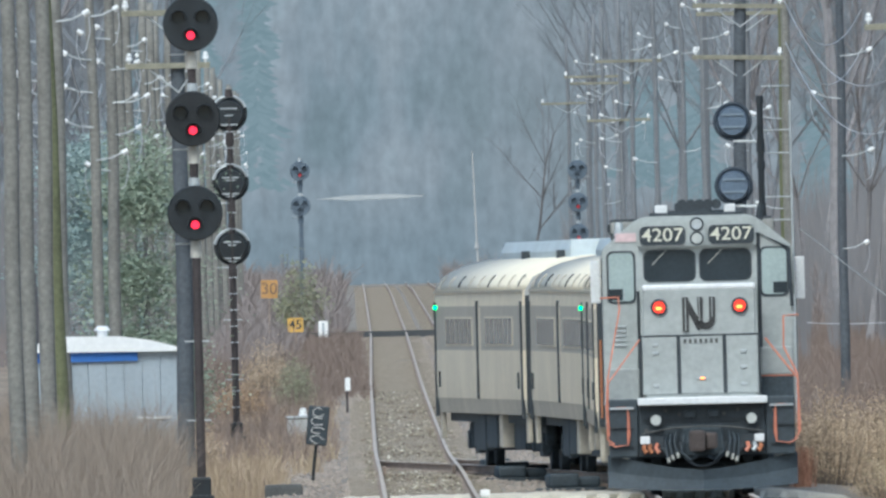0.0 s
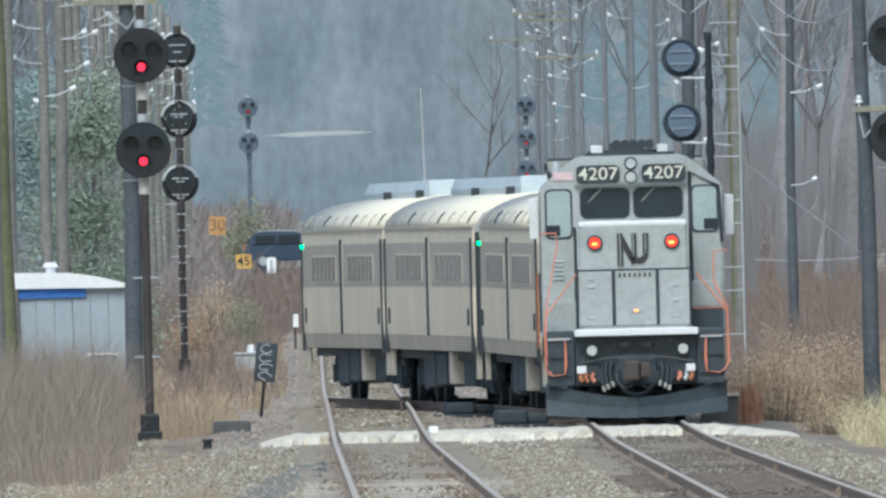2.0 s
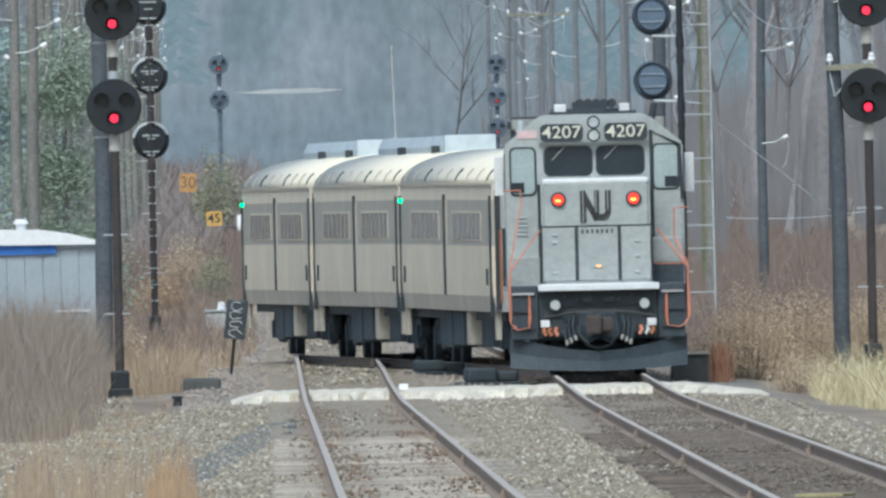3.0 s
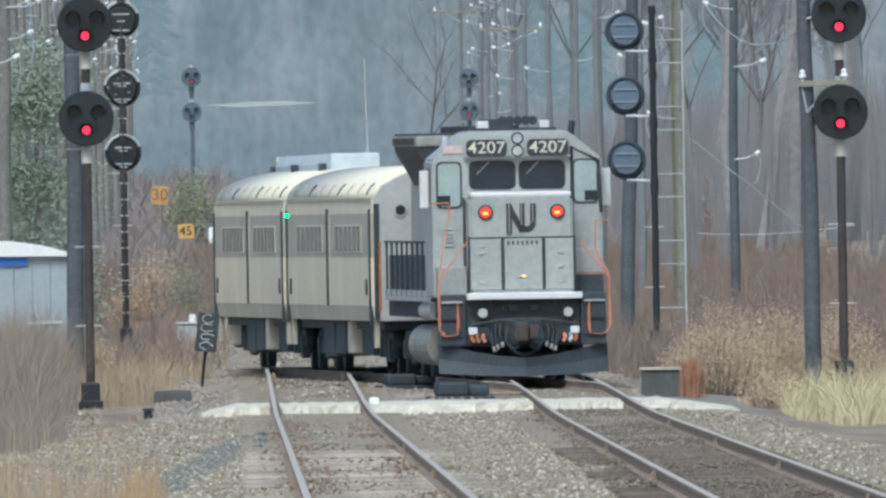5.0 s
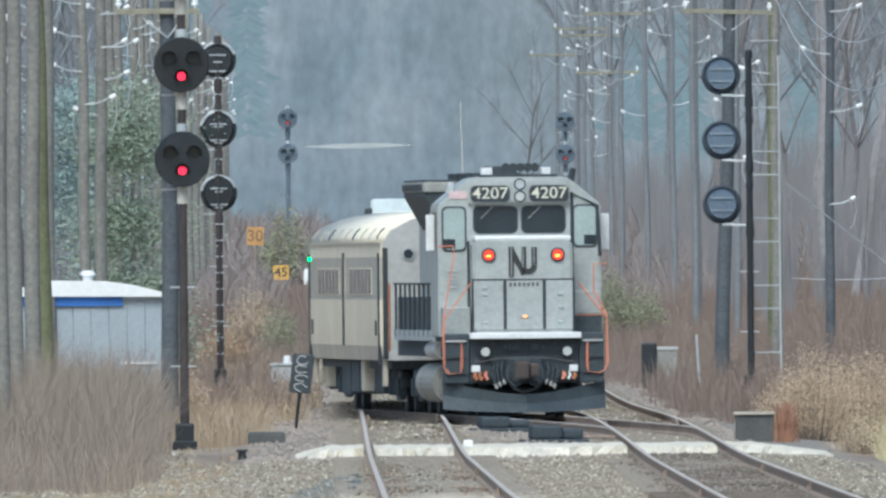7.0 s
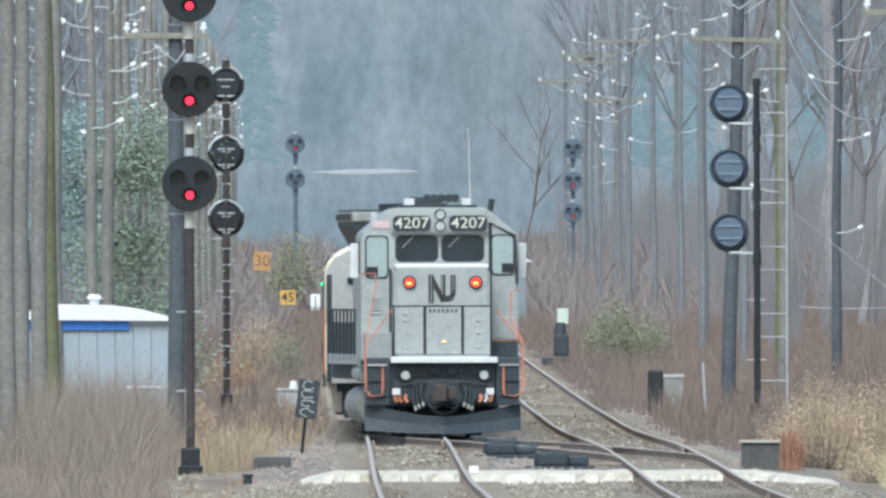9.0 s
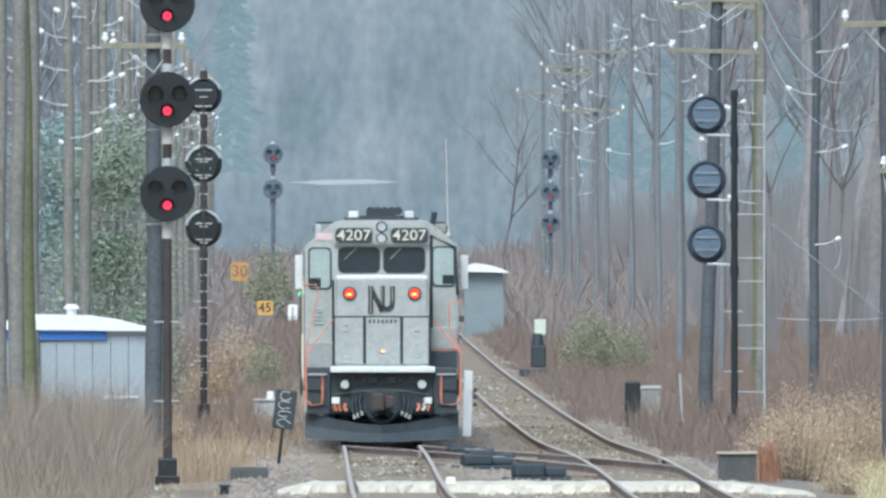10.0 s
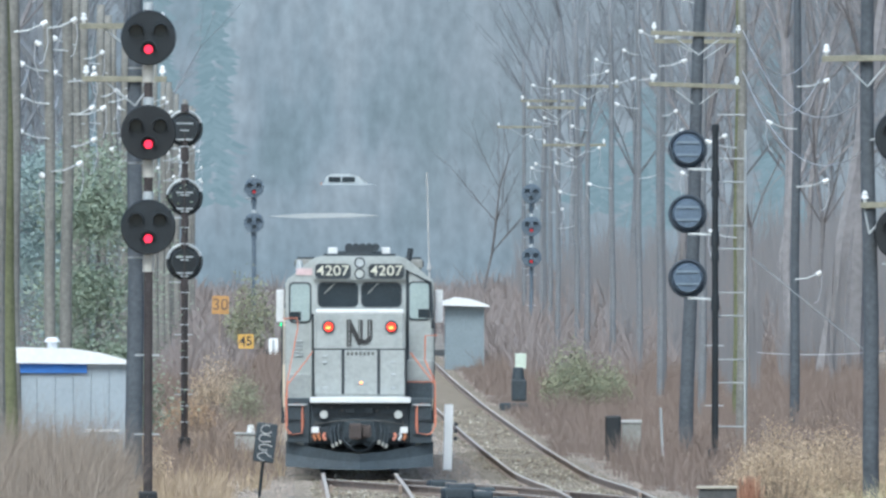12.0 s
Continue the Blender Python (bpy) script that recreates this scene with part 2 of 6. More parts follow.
def rounded(x0, x1, z0, z1, r, n=4):
    pts = []
    for cx, cz, a0 in ((x1 - r, z1 - r, 0), (x0 + r, z1 - r, 90), (x0 + r, z0 + r, 180), (x1 - r, z0 + r, 270)):
        for i in range(n + 1):
            a = radians(a0 + 90 * i / n)
            pts.append((cx + r * math.cos(a), cz + r * math.sin(a)))
    return pts


def empty(name, m=None):
    ob = new(name)
    ob.empty_display_size = 0.2
    if m is not None:
        ob.matrix_basis = m
    return ob


def writing(name, text, size, material, parent, x, y, z, label="", stretch=1.0, heavy=0.012):
    """Flat letters that face the lens, made into a mesh."""
    cu = bpy.data.curves.new(name, "FONT")
    cu.body, cu.size, cu.extrude, cu.align_x, cu.align_y = text, size, 0.004, "CENTER", "CENTER"
    cu.offset = size * heavy
    tmp = bpy.data.objects.new("tmp", cu)
    scene.collection.objects.link(tmp)
    me = bpy.data.meshes.new_from_object(tmp.evaluated_get(bpy.context.evaluated_depsgraph_get()))
    bpy.data.objects.remove(tmp)
    me.transform(pose(x, y, z, 90) @ Matrix.Diagonal((stretch, 1, 1, 1)))
    me.materials.clear()
    me.materials.append(material)
    ob = new(name, me)
    ob.parent = parent
    if label:
        ob["label"] = label
    return ob


def lerp(table, y):
    """Smooth reading of a table of (y, value)."""
    if y <= table[0][0]:
        return table[0][1]
    for (a, va), (b, vb) in zip(table, table[1:]):
        if y <= b:
            f = (y - a) / (b - a)
            return va + (vb - va) * f
    return table[-1][1]


# ---- lie of the line ----
GRADE = [(-200, 0), (535, 0.0), (570, 0.1), (600, 0.22), (630, 0.35), (670, 0.42), (702, 0.49), (800, 0.93), (1000, 1.95), (1450, 4.25), (2000, 7.6), (2400, 9.5), (5000, 9.5)]
RIGHT = [(-200, 4.0), (250, 4.9), (310, 5.06), (420, 5.38), (506, 5.64), (545, 5.8), (600, 5.82), (650, 5.6), (700, 5.42), (760, 5.3), (850, 5.14), (1000, 4.92), (1200, 4.85), (2600, 5.3)]
LEFT = [(-200, 1.42), (720, 1.42), (1000, 1.6), (1450, 2.03), (2600, 2.4)]


def rail_z(y):
    return sum(lerp(GRADE, y + d) for d in (-16, -8, 0, 8, 16)) / 5


def right_x(y):
    return sum(lerp(RIGHT, y + d) for d in (-24, -12, 0, 12, 24)) / 5


def left_x(y):
    return sum(lerp(LEFT, y + d) for d in (-24, -12, 0, 12, 24)) / 5


XA, XB = 598.0, 680.0


def cross_x(y):
    """The way across from the right track to the left one: curve, straight, curve."""
    xr, xl = right_x(XA), 1.42
    arc = 8.0
    k = (xr - xl) / (XB - XA - arc)
    if y <= XA:
        return right_x(y)
    if y >= XB:
        return left_x(y)
    if y < XA + arc:
        return xr - k * (y - XA) ** 2 / (2 * arc)
    if y > XB - arc:
        return xl + k * (XB - y) ** 2 / (2 * arc)
    return xr - k * arc / 2 - k * (y - XA - arc)


def ground_z(x, y):
    """Earth beside the line: ballast shoulders, a low ditch, banks beyond."""
    z = rail_z(y) - 0.205
    dl, dr = left_x(y) - x, x - right_x(y)
    d = max(dl, dr, 0.0)
    if d > 2.2:
        z -= 0.12 * min(1.0, (d - 2.2) / 1.5)
    if dr > 5.0:
        z += min(0.12 * (dr - 5.0), 7.0)
    if dl > 5.0:
        z += min(0.05 * (dl - 5.0), 6.0)
    z += 0.05 * noise.noise((x * 0.6, y * 0.05, 0.0)) + (0.10 * noise.noise((x * 0.3, y * 0.02, 3.0)) if d > 2.5 else 0.0)
    return z


# ---- ground ----
def ground_material():
    m = bpy.data.materials.new("earth_and_ballast")
    m.use_nodes = True
    nt = m.node_tree
    b = nt.nodes["Principled BSDF"]
    b.inputs["Roughness"].default_value = 0.95
    co = nt.nodes.new("ShaderNodeTexCoord")
    mp = nt.nodes.new("ShaderNodeMapping")
    mp.inputs["Scale"].default_value = (1.0, 0.12, 1.0)
    nt.links.new(co.outputs["Object"], mp.inputs[0])
    big = nt.nodes.new("ShaderNodeTexNoise")
    big.inputs["Scale"].default_value, big.inputs["Detail"].default_value = 0.8, 6
    fine = nt.nodes.new("ShaderNodeTexNoise")
    fine.inputs["Scale"].default_value, fine.inputs["Detail"].default_value = 14.0, 5
    for n in (big, fine):
        nt.links.new(mp.outputs[0], n.inputs["Vector"])
    at = nt.nodes.new("ShaderNodeAttribute")
    at.attribute_name = "verge"
    r1 = nt.nodes.new("ShaderNodeValToRGB")
    r1.color_ramp.elements[0].position, r1.color_ramp.elements[0].color = 0.3, (0.14, 0.115, 0.095, 1)
    r1.color_ramp.elements[1].position, r1.color_ramp.elements[1].color = 0.7, (0.36, 0.325, 0.275, 1)
    r2 = nt.nodes.new("ShaderNodeValToRGB")
    r2.color_ramp.elements[0].position, r2.color_ramp.elements[0].color = 0.3, (0.20, 0.155, 0.12, 1)
    r2.color_ramp.elements[1].position, r2.color_ramp.elements[1].color = 0.7, (0.36, 0.29, 0.21, 1)
    nt.links.new(fine.outputs[0], r1.inputs[0])
    nt.links.new(big.outputs[0], r2.inputs[0])
    ad = nt.nodes.new("ShaderNodeMath")
    ad.operation = "MULTIPLY_ADD"
    ad.inputs[1].default_value = 0.5
    nt.links.new(big.outputs[0], ad.inputs[0])
    nt.links.new(at.outputs["Fac"], ad.inputs[2])
    st = nt.nodes.new("ShaderNodeMapRange")
    st.inputs[1].default_value, st.inputs[2].default_value = 0.6, 0.9
    nt.links.new(ad.outputs[0], st.inputs[0])
    mx = nt.nodes.new("ShaderNodeMix")
    mx.data_type = "RGBA"
    nt.links.new(st.outputs[0], mx.inputs[0])
    nt.links.new(r1.outputs[0], mx.inputs[6])
    nt.links.new(r2.outputs[0], mx.inputs[7])
    nt.links.new(mx.outputs[2], b.inputs["Base Color"])
    bp = nt.nodes.new("ShaderNodeBump")
    bp.inputs["Strength"].default_value, bp.inputs["Distance"].default_value = 0.5, 0.05
    nt.links.new(fine.outputs[0], bp.inputs["Height"])
    nt.links.new(bp.outputs[0], b.inputs["Normal"])
    return m


def build_ground():
    ys = list(np.arange(-60, 260, 20.0)) + list(np.arange(260, 720, 2.5)) + list(np.arange(720, 1500, 10.0)) + list(np.arange(1500, 2700, 40.0)) + [3200.0, 4500.0]
    xs = [-1500, -400, -120, -60, -35, -24, -17] + list(np.arange(-12, 18.01, 0.5)) + [21, 26, 34, 45, 70, 130, 420, 1500]
    verts = [(x, y, ground_z(x, y)) for y in ys for x in xs]
    w = len(xs)
    faces = [(j * w + i, j * w + i + 1, (j + 1) * w + i + 1, (j + 1) * w + i) for j in range(len(ys) - 1) for i in range(w - 1)]
    ob = raw("ground", verts, faces, ground_material(), smooth=True)
    a = ob.data.attributes.new("verge", "FLOAT", "POINT")
    a.data.foreach_set("value", [min(1.0, max(0.0, (max(left_x(v[1]) - v[0], v[0] - right_x(v[1])) - 2.0) / 1.6)) for v in verts])
    tagged(ob, "grey ballast bed with dry grass and bare earth verges", "ground", kind="structure")


build_ground()


# ---- track ----
RAIL_SHAPE = [(-0.07, -0.17), (0.07, -0.17), (0.07, -0.155), (0.012, -0.13), (0.012, -0.045), (0.037, -0.035), (0.037, -0.006), (0.028, 0.0),
              (-0.028, 0.0), (-0.037, -0.006), (-0.037, -0.035), (-0.012, -0.045), (-0.012, -0.13), (-0.07, -0.155)]


def rail(parent, line, side, y0, y1, step=4.0):
    n = int((y1 - y0) / step)
    bm = bmesh.new()
    rings = []
    for i in range(n + 1):
        y = y0 + (y1 - y0) * i / n
        x = line(y) + side * 0.755
        rings.append([bm.verts.new((x + px, y, rail_z(y) + pz)) for px, pz in RAIL_SHAPE])
    k = len(RAIL_SHAPE)
    for a, b in zip(rings, rings[1:]):
        for i in range(k):
            f = bm.faces.new((a[i], b[i], b[(i + 1) % k], a[(i + 1) % k]))
            f.material_index = 1 if i in (6, 7, 8) else 0
    bm.faces.new(rings[0])
    bm.faces.new(rings[-1][::-1])
    bmesh.ops.recalc_face_normals(bm, faces=bm.faces)
    return part("rail", bm, [RAIL_SIDE, RAIL_TOP], parent)


def build_track(name, line, y0, y1, near, label, ties=True, timber=TIE):
    t = empty(name)
    tagged(t, label, "track", kind="structure")
    for s in (-1, 1):
        rail(t, line, s, y0, y1)
    if not ties:
        return t
    bm = bmesh.new()
    box(bm, -1.3, 1.3, -0.115, 0.115, -0.18, 0.0, bevel=0.012)
    me = bpy.data.meshes.new("tie")
    bm.to_mesh(me)
    bm.free()
    me.materials.append(timber)
    rng = random.Random(len(label))
    y = near[0]
    while y < near[1]:
        o = new("tie", me)
        o.parent = t
        o.matrix_basis = pose(line(y) + rng.uniform(-0.05, 0.05), y, rail_z(y) - 0.172 + rng.uniform(-0.012, 0.008), 0, 0, rng.uniform(-1, 1))
        y += 0.55 + rng.uniform(-0.02, 0.02)
    v, f = [], []
    for y in [-60 + 0.55 * i for i in range(628)] + list(np.arange(y, 2250, 0.55)):
        x, z = line(y) + rng.uniform(-0.05, 0.05), rail_z(y) - 0.172
        k = len(v)
        v += [(x + a * 1.3, y + b * 0.115, z + c * 0.09 - 0.09) for a in (-1, 1) for b in (-1, 1) for c in (-1, 1)]
        f += [tuple(k + i for i in q) for q in ((0, 1, 3, 2), (4, 6, 7, 5), (0, 4, 5, 1), (2, 3, 7, 6), (1, 5, 7, 3), (0, 2, 6, 4))]
    # far ties take the paler timber in place of haze
    tagged(raw("far_ties", v, f, TIE_PALE, t), kind="stuff")
    return t


build_track("track_left", left_x, -60, 2300, (286, 440), "straight track with rusty rails and weathered timber ties", timber=TIE_PALE)
build_track("track_right", right_x, -60, 2300, (286, 440), "gently curving track with rusty rails and dark ties")
build_track("crossover_track", cross_x, XA - 2, XB + 2, None, "crossover rails that lead between both tracks", ties=False)


def crossover_fittings():
    # guard rails beside the frogs, and switch rods boxes between the tracks
    for y, line in ((622, right_x), (647, left_x)):
        bm = bmesh.new()
        for s in (-1, 1):
            x = line(y) + s * 0.66
            box(bm, x - 0.03, x + 0.03, y - 3, y + 3, rail_z(y) - 0.15, rail_z(y) + 0.005, bevel=0.01)
        tagged(part("guard_rail", bm, RAIL_SIDE), "short rusty guard rails beside the running rails", "rail", kind="structure")


crossover_fittings()


def joint_bars():
    bm = bmesh.new()
    box(bm, -0.055, 0.055, -0.32, 0.32, -0.15, -0.035, bevel=0.012)
    for y in (-0.24, -0.08, 0.08, 0.24):
        box(bm, -0.075, 0.075, y - 0.025, y + 0.025, -0.115, -0.07)
    me = bpy.data.meshes.new("joint_bar")
    bm.to_mesh(me)
    bm.free()
    me.materials.append(RAIL_SIDE)
    for track, line, first in ((bpy.data.objects["track_left"], left_x, 291.0), (bpy.data.objects["track_right"], right_x, 296.0)):
        for k in range(4):
            for s in (-1, 1):
                y = first + k * 61.0 + (14.0 if s > 0 else 0)
                o = new("joint_bar", me)
                o.parent = track
                o.matrix_basis = pose(line(y) + s * 0.755, y, rail_z(y))


joint_bars()


def switch_machine(x, y, tall=0.3):
    s = empty("switch_machine", pose(x, y, rail_z(y) - 0.22, 0, 0, 4))
    part("base_plate", B(-0.55, 0.55, -0.9, 0.9, 0, 0.09, bevel=0.02), BLACK, s)
    part("motor_case", B(-0.42, 0.1, -0.6, 0.5, 0.09, tall, bevel=0.05), PLOW, s)
    part("gear_case", B(0.1, 0.48, -0.45, 0.3, 0.09, tall - 0.06, bevel=0.05), PLOW, s)
    bm = rod(bmesh.new(), (0.4, 0, 0.12), (1.3, 0, 0.12), 0.025)
    part("throw_rod", bm, RAIL_SIDE, s)
    return tagged(s, "low black switch machine on the ties beside the rails", "switch machine", group="switch machines")


switch_machine(3.95, 592, 0.34)
switch_machine(3.2, 622, 0.3)
switch_machine(3.35, 640, 0.28)
switch_machine(3.1, 662, 0.26)


# pale crossing slabs between and beside the rails
def crossing():
    c = empty("crossing_slab")
    xr = right_x(545)
    spans = [(-0.55, 1.42 - 0.83), (1.42 - 0.66, 1.42 + 0.66), (1.42 + 0.83, xr - 0.83), (xr - 0.66, xr + 0.66), (xr + 0.83, 8.35)]
    rng = random.Random(5)
    for a, b in spans:
        bm = bmesh.new()
        n = 14
        top = []
        for j, y in enumerate((560.0, 560.5, 562.5, 566.0, 570.0, 571.0)):
            row = []
            for i in range(n + 1):
                x = a + (b - a) * i / n
                edge = 1.0 if 0 < j < 5 else 0.0
                taper = min(1.0, (8.4 - x) / 1.3, (x + 0.7) / 0.7)
                z = rail_z(y) - 0.22 + edge * taper * (0.185 + rng.uniform(-0.022, 0.004))
                row.append(bm.verts.new((x, y + rng.uniform(-0.35, 0.35), z)))
            top.append(row)
        for p, q in zip(top, top[1:]):
            for i in range(n):
                bm.faces.new((p[i], p[i + 1], q[i + 1], q[i]))
        ex = bmesh.ops.extrude_face_region(bm, geom=bm.faces[:])
        bmesh.ops.translate(bm, vec=(0, 0, -0.2), verts=[e for e in ex["geom"] if isinstance(e, bmesh.types.BMVert)])
        bmesh.ops.recalc_face_normals(bm, faces=bm.faces)
        part("slab", bm, CONCRETE, c)
    tagged(c, "worn white concrete slabs across both tracks", "crossing", kind="structure")


crossing()


# ---- the train ----
def wheelset(parent, y, r=0.5, name="wheelset"):
    bm = bmesh.new()
    rod(bm, (-0.95, 0, 0), (0.95, 0, 0), 0.08, n=10)
    for s in (-1, 1):
        rod(bm, (s * 0.69, 0, 0), (s * 0.82, 0, 0), r, n=24)
        rod(bm, (s * 0.66, 0, 0), (s * 0.69, 0, 0), r + 0.025, n=24)
    w = part(name, bm, UNDER, parent)
    w.matrix_basis = pose(0, y, r)
    return w


def truck(parent, y, base, r=0.5):
    bm = bmesh.new()
    for s in (-1, 1):
        box(bm, s * 0.92, s * 1.1, y - base / 2 - 0.5, y + base / 2 + 0.5, 0.46, 0.82, bevel=0.04)
        box(bm, s * 0.94, s * 1.08, y - 0.55, y + 0.55, 0.24, 0.5, bevel=0.05)
        for e in (-1, 1):
            box(bm, s * 0.95, s * 1.16, y + e * base / 2 - 0.19, y + e * base / 2 + 0.19, 0.33, 0.68, bevel=0.03)
        for o in (-0.35, 0.35):
            rod(bm, (s * 1.05, y + o, 0.35), (s * 1.05, y + o, 0.85), 0.11)
    box(bm, -0.95, 0.95, y - 0.3, y + 0.3, 0.5, 0.85, bevel=0.05)
    part("truck_frame", bm, UNDER, parent)
    for e in (-1, 1):
        wheelset(parent, y + e * base / 2, r)


def locomotive():
    L = empty("locomotive")
    tagged(L, "silver-grey diesel locomotive with orange handrails and lit red markers", "locomotive")
    # frame and tank
    part("underframe", B(-1.32, 1.32, 0.95, 17.6, 1.12, 1.5, bevel=0.03), UNDER, L)
    tank = bmesh.new()
    prism(tank, rounded(-1.4, 1.4, 0.24, 1.0, 0.37, 6), 5.5, 11.0)
    bmesh.ops.bevel(tank, geom=[e for e in tank.edges if abs(e.verts[0].co.y - e.verts[1].co.y) < 0.01], offset=0.07, segments=2, affect="EDGES")
    part("fuel_tank", tank, EXHAUST_GREY, L, "rounded dusty grey fuel tank")
    truck(L, 3.0, 2.74)
    truck(L, 14.6, 2.74)
    for s in (-1, 1):
        bm = rod(bmesh.new(), (s * 1.27, 4.3, 1.25), (s * 1.27, 7.4, 1.25), 0.17, n=16)
        part("air_reservoir", bm, END_GREY, L)
    # cab: an outline seen from the front, drawn back
    cab = bmesh.new()
    prism(cab, [(-1.54, 1.5), (1.54, 1.5), (1.54, 3.98), (1.0, 4.43), (0.86, 4.5), (-0.86, 4.5), (-1.0, 4.43), (-1.54, 3.98)], 1.35, 3.6)
    bmesh.ops.bevel(cab, geom=[e for e in cab.edges], offset=0.035, segments=2, affect="EDGES")
    part("cab", cab, LOCO_GREY, L)
    brow = bmesh.new()
    prism(brow, [(-0.97, 3.99), (0.97, 3.99), (0.9, 4.4), (0.8, 4.46), (-0.8, 4.46), (-0.9, 4.4)], 1.22, 1.4)
    bmesh.ops.bevel(brow, geom=[e for e in brow.edges], offset=0.03, segments=2, affect="EDGES")
    part("number_box", brow, LOCO_GREY, L)
    # dark trim down the front corners of the cab
    for s in (-1, 1):
        bm = bmesh.new()
        tube(bm, [(s * 0.99, 1.335, 1.6), (s * 0.99, 1.335, 4.2), (s * 1.47, 1.335, 3.95), (s * 1.515, 1.335, 3.0)] if s > 0 else
             [(s * 0.97, 1.335, 1.6), (s * 0.97, 1.335, 3.3)], 0.034 if s > 0 else 0.022)
        part("cab_seam", bm, SEAM, L)
    # short nose, with a bright rounded top edge
    nose = bmesh.new()
    prism(nose, [(-0.94, 1.5), (0.94, 1.5), (0.94, 3.28), (0.86, 3.36), (-0.86, 3.36), (-0.94, 3.28)], 0.42, 1.4)
    bmesh.ops.bevel(nose, geom=[e for e in nose.edges], offset=0.05, segments=3, affect="EDGES")
    part("nose", nose, LOCO_GREY, L)
    part("nose_cap", B(-0.91, 0.91, 0.412, 1.36, 3.295, 3.395, bevel=0.04), LOCO_WHITE, L, "white-painted nose top")
    # nose door leaves and seams
    for a, b in ((-0.93, -0.36), (-0.33, 0.38), (0.41, 0.93)):
        part("nose_panel", B(a, b, 0.395, 0.425, 1.63, 2.55, bevel=0.01), LOCO_GREY, L)
    for x in (-0.345, 0.395):
        part("door_edge", B(x - 0.03, x + 0.03, 0.375, 0.42, 1.63, 2.56, bevel=0.008), SEAM, L)
    part("nose_seam", B(-0.95, 0.95, 0.39, 0.425, 2.555, 2.58), SEAM, L)
    for x in (-0.955, 0.955):
        part("door_edge", B(x - 0.014, x + 0.014, 0.4, 0.46, 1.6, 2.6), SEAM, L)
    for x in (-0.72, 0.7):
        for z in (1.74, 2.27, 2.4 if x < 0 else 2.02):
            part("latch", B(x - 0.05, x + 0.05, 0.37, 0.4, z, z + 0.05, bevel=0.01), GALV, L)
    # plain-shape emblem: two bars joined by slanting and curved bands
    bm = bmesh.new()
    box(bm, -0.27, -0.17, 0.395, 0.425, 2.63, 3.18)
    bmesh.ops.create_cube(bm, size=1, matrix=Matrix.Translation((-0.11, 0.41, 2.92)) @ Euler((0, radians(-27), 0)).to_matrix().to_4x4() @ Matrix.Diagonal((0.1, 0.028, 0.56, 1)))
    box(bm, -0.025, 0.06, 0.395, 0.425, 2.78, 3.18)
    box(bm, 0.16, 0.26, 0.395, 0.425, 2.85, 3.18)
    for i in range(9):
        a = radians(180 + 180 * i / 8)
        b = radians(180 + 180 * (i + 1) / 8)
        if i < 8:
            q = [(0.1 + r * math.cos(c) * 1.0, 2.84 + r * math.sin(c) * 1.1) for r, c in ((0.065, a), (0.16, a), (0.16, b), (0.065, b))]
            vs = [bm.verts.new((x, 0.396, z)) for x, z in q]
            bm.faces.new(vs)
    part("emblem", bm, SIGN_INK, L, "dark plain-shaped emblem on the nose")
    part("emblem_line", B(0.2, 0.215, 0.385, 0.396, 2.86, 3.17), LOCO_GREY, L)
    part("emblem_line", B(-0.005, 0.01, 0.385, 0.396, 2.8, 3.17), LOCO_GREY, L)
    part("emblem_line", B(-0.228, -0.213, 0.385, 0.396, 2.64, 3.17), LOCO_GREY, L)
    for i in range(7):
        x = -0.26 + i * 0.085
        part("lettering_bar", B(x, x + 0.04, 0.385, 0.396, 2.44, 2.51), CONC_DARK, L)
    # headlights and number boards
    part("headlight_housing", prism(bmesh.new(), rounded(-0.14, 0.14, 4.0, 4.47, 0.12), 1.14, 1.26), LOCO_GREY, L)
    for z in (4.36, 4.13):
        bm = rod(bmesh.new(), (0, 1.15, z), (0, 1.125, z), 0.095, n=18)
        hl = part("headlight", bm, LAMP_GLASS if z < 4.2 else GALV, L)
        bm = bmesh.new()
        for i in range(18):
            a, b = radians(20 * i), radians(20 * i + 20)
            rod(bm, (0.1 * math.cos(a), 1.125, z + 0.1 * math.sin(a)), (0.1 * math.cos(b), 1.125, z + 0.1 * math.sin(b)), 0.014, n=4)
        part("bezel", bm, SEAM, hl)
    for s in (-1, 1):
        cx = s * 0.555
        nb = part("number_board", prism(bmesh.new(), rounded(cx - 0.37, cx + 0.37, 4.03, 4.34, 0.09), 1.19, 1.23), SEAM, L, "black number board with pale figures")
        writing("number", "4207", 0.3, NUMBER_CREAM, nb, cx, 1.183, 4.187, stretch=1.13, heavy=0.004)
    # windows
    for cx in (-0.45, 0.45):
        part("windshield", prism(bmesh.new(), rounded(cx - 0.4, cx + 0.4, 3.46, 3.93, 0.1), 1.325, 1.36), GLASS_DARK, L, "dark front window in a rubber seal")
        part("window_seal", prism(bmesh.new(), rounded(cx - 0.425, cx + 0.425, 3.435, 3.955, 0.12), 1.335, 1.365), SEAM, L)
        bm = rod(bmesh.new(), (cx - 0.05, 1.31, 3.95), (cx - 0.28, 1.31, 3.72), 0.009)
        part("wiper", bm, EXHAUST_GREY, L)
    for s, z0, z1 in ((-1, 3.14, 3.92), (1, 3.2, 3.94)):
        cx = s * 1.235
        part("corner_window", prism(bmesh.new(), rounded(cx - 0.2, cx + 0.2, z0, z1, 0.08), 1.325, 1.36), GLASS_GREEN, L, "pale green corner window")
        part("window_seal", prism(bmesh.new(), rounded(cx - 0.235, cx + 0.235, z0 - 0.035, z1 + 0.035, 0.1), 1.335, 1.365), SEAM, L)
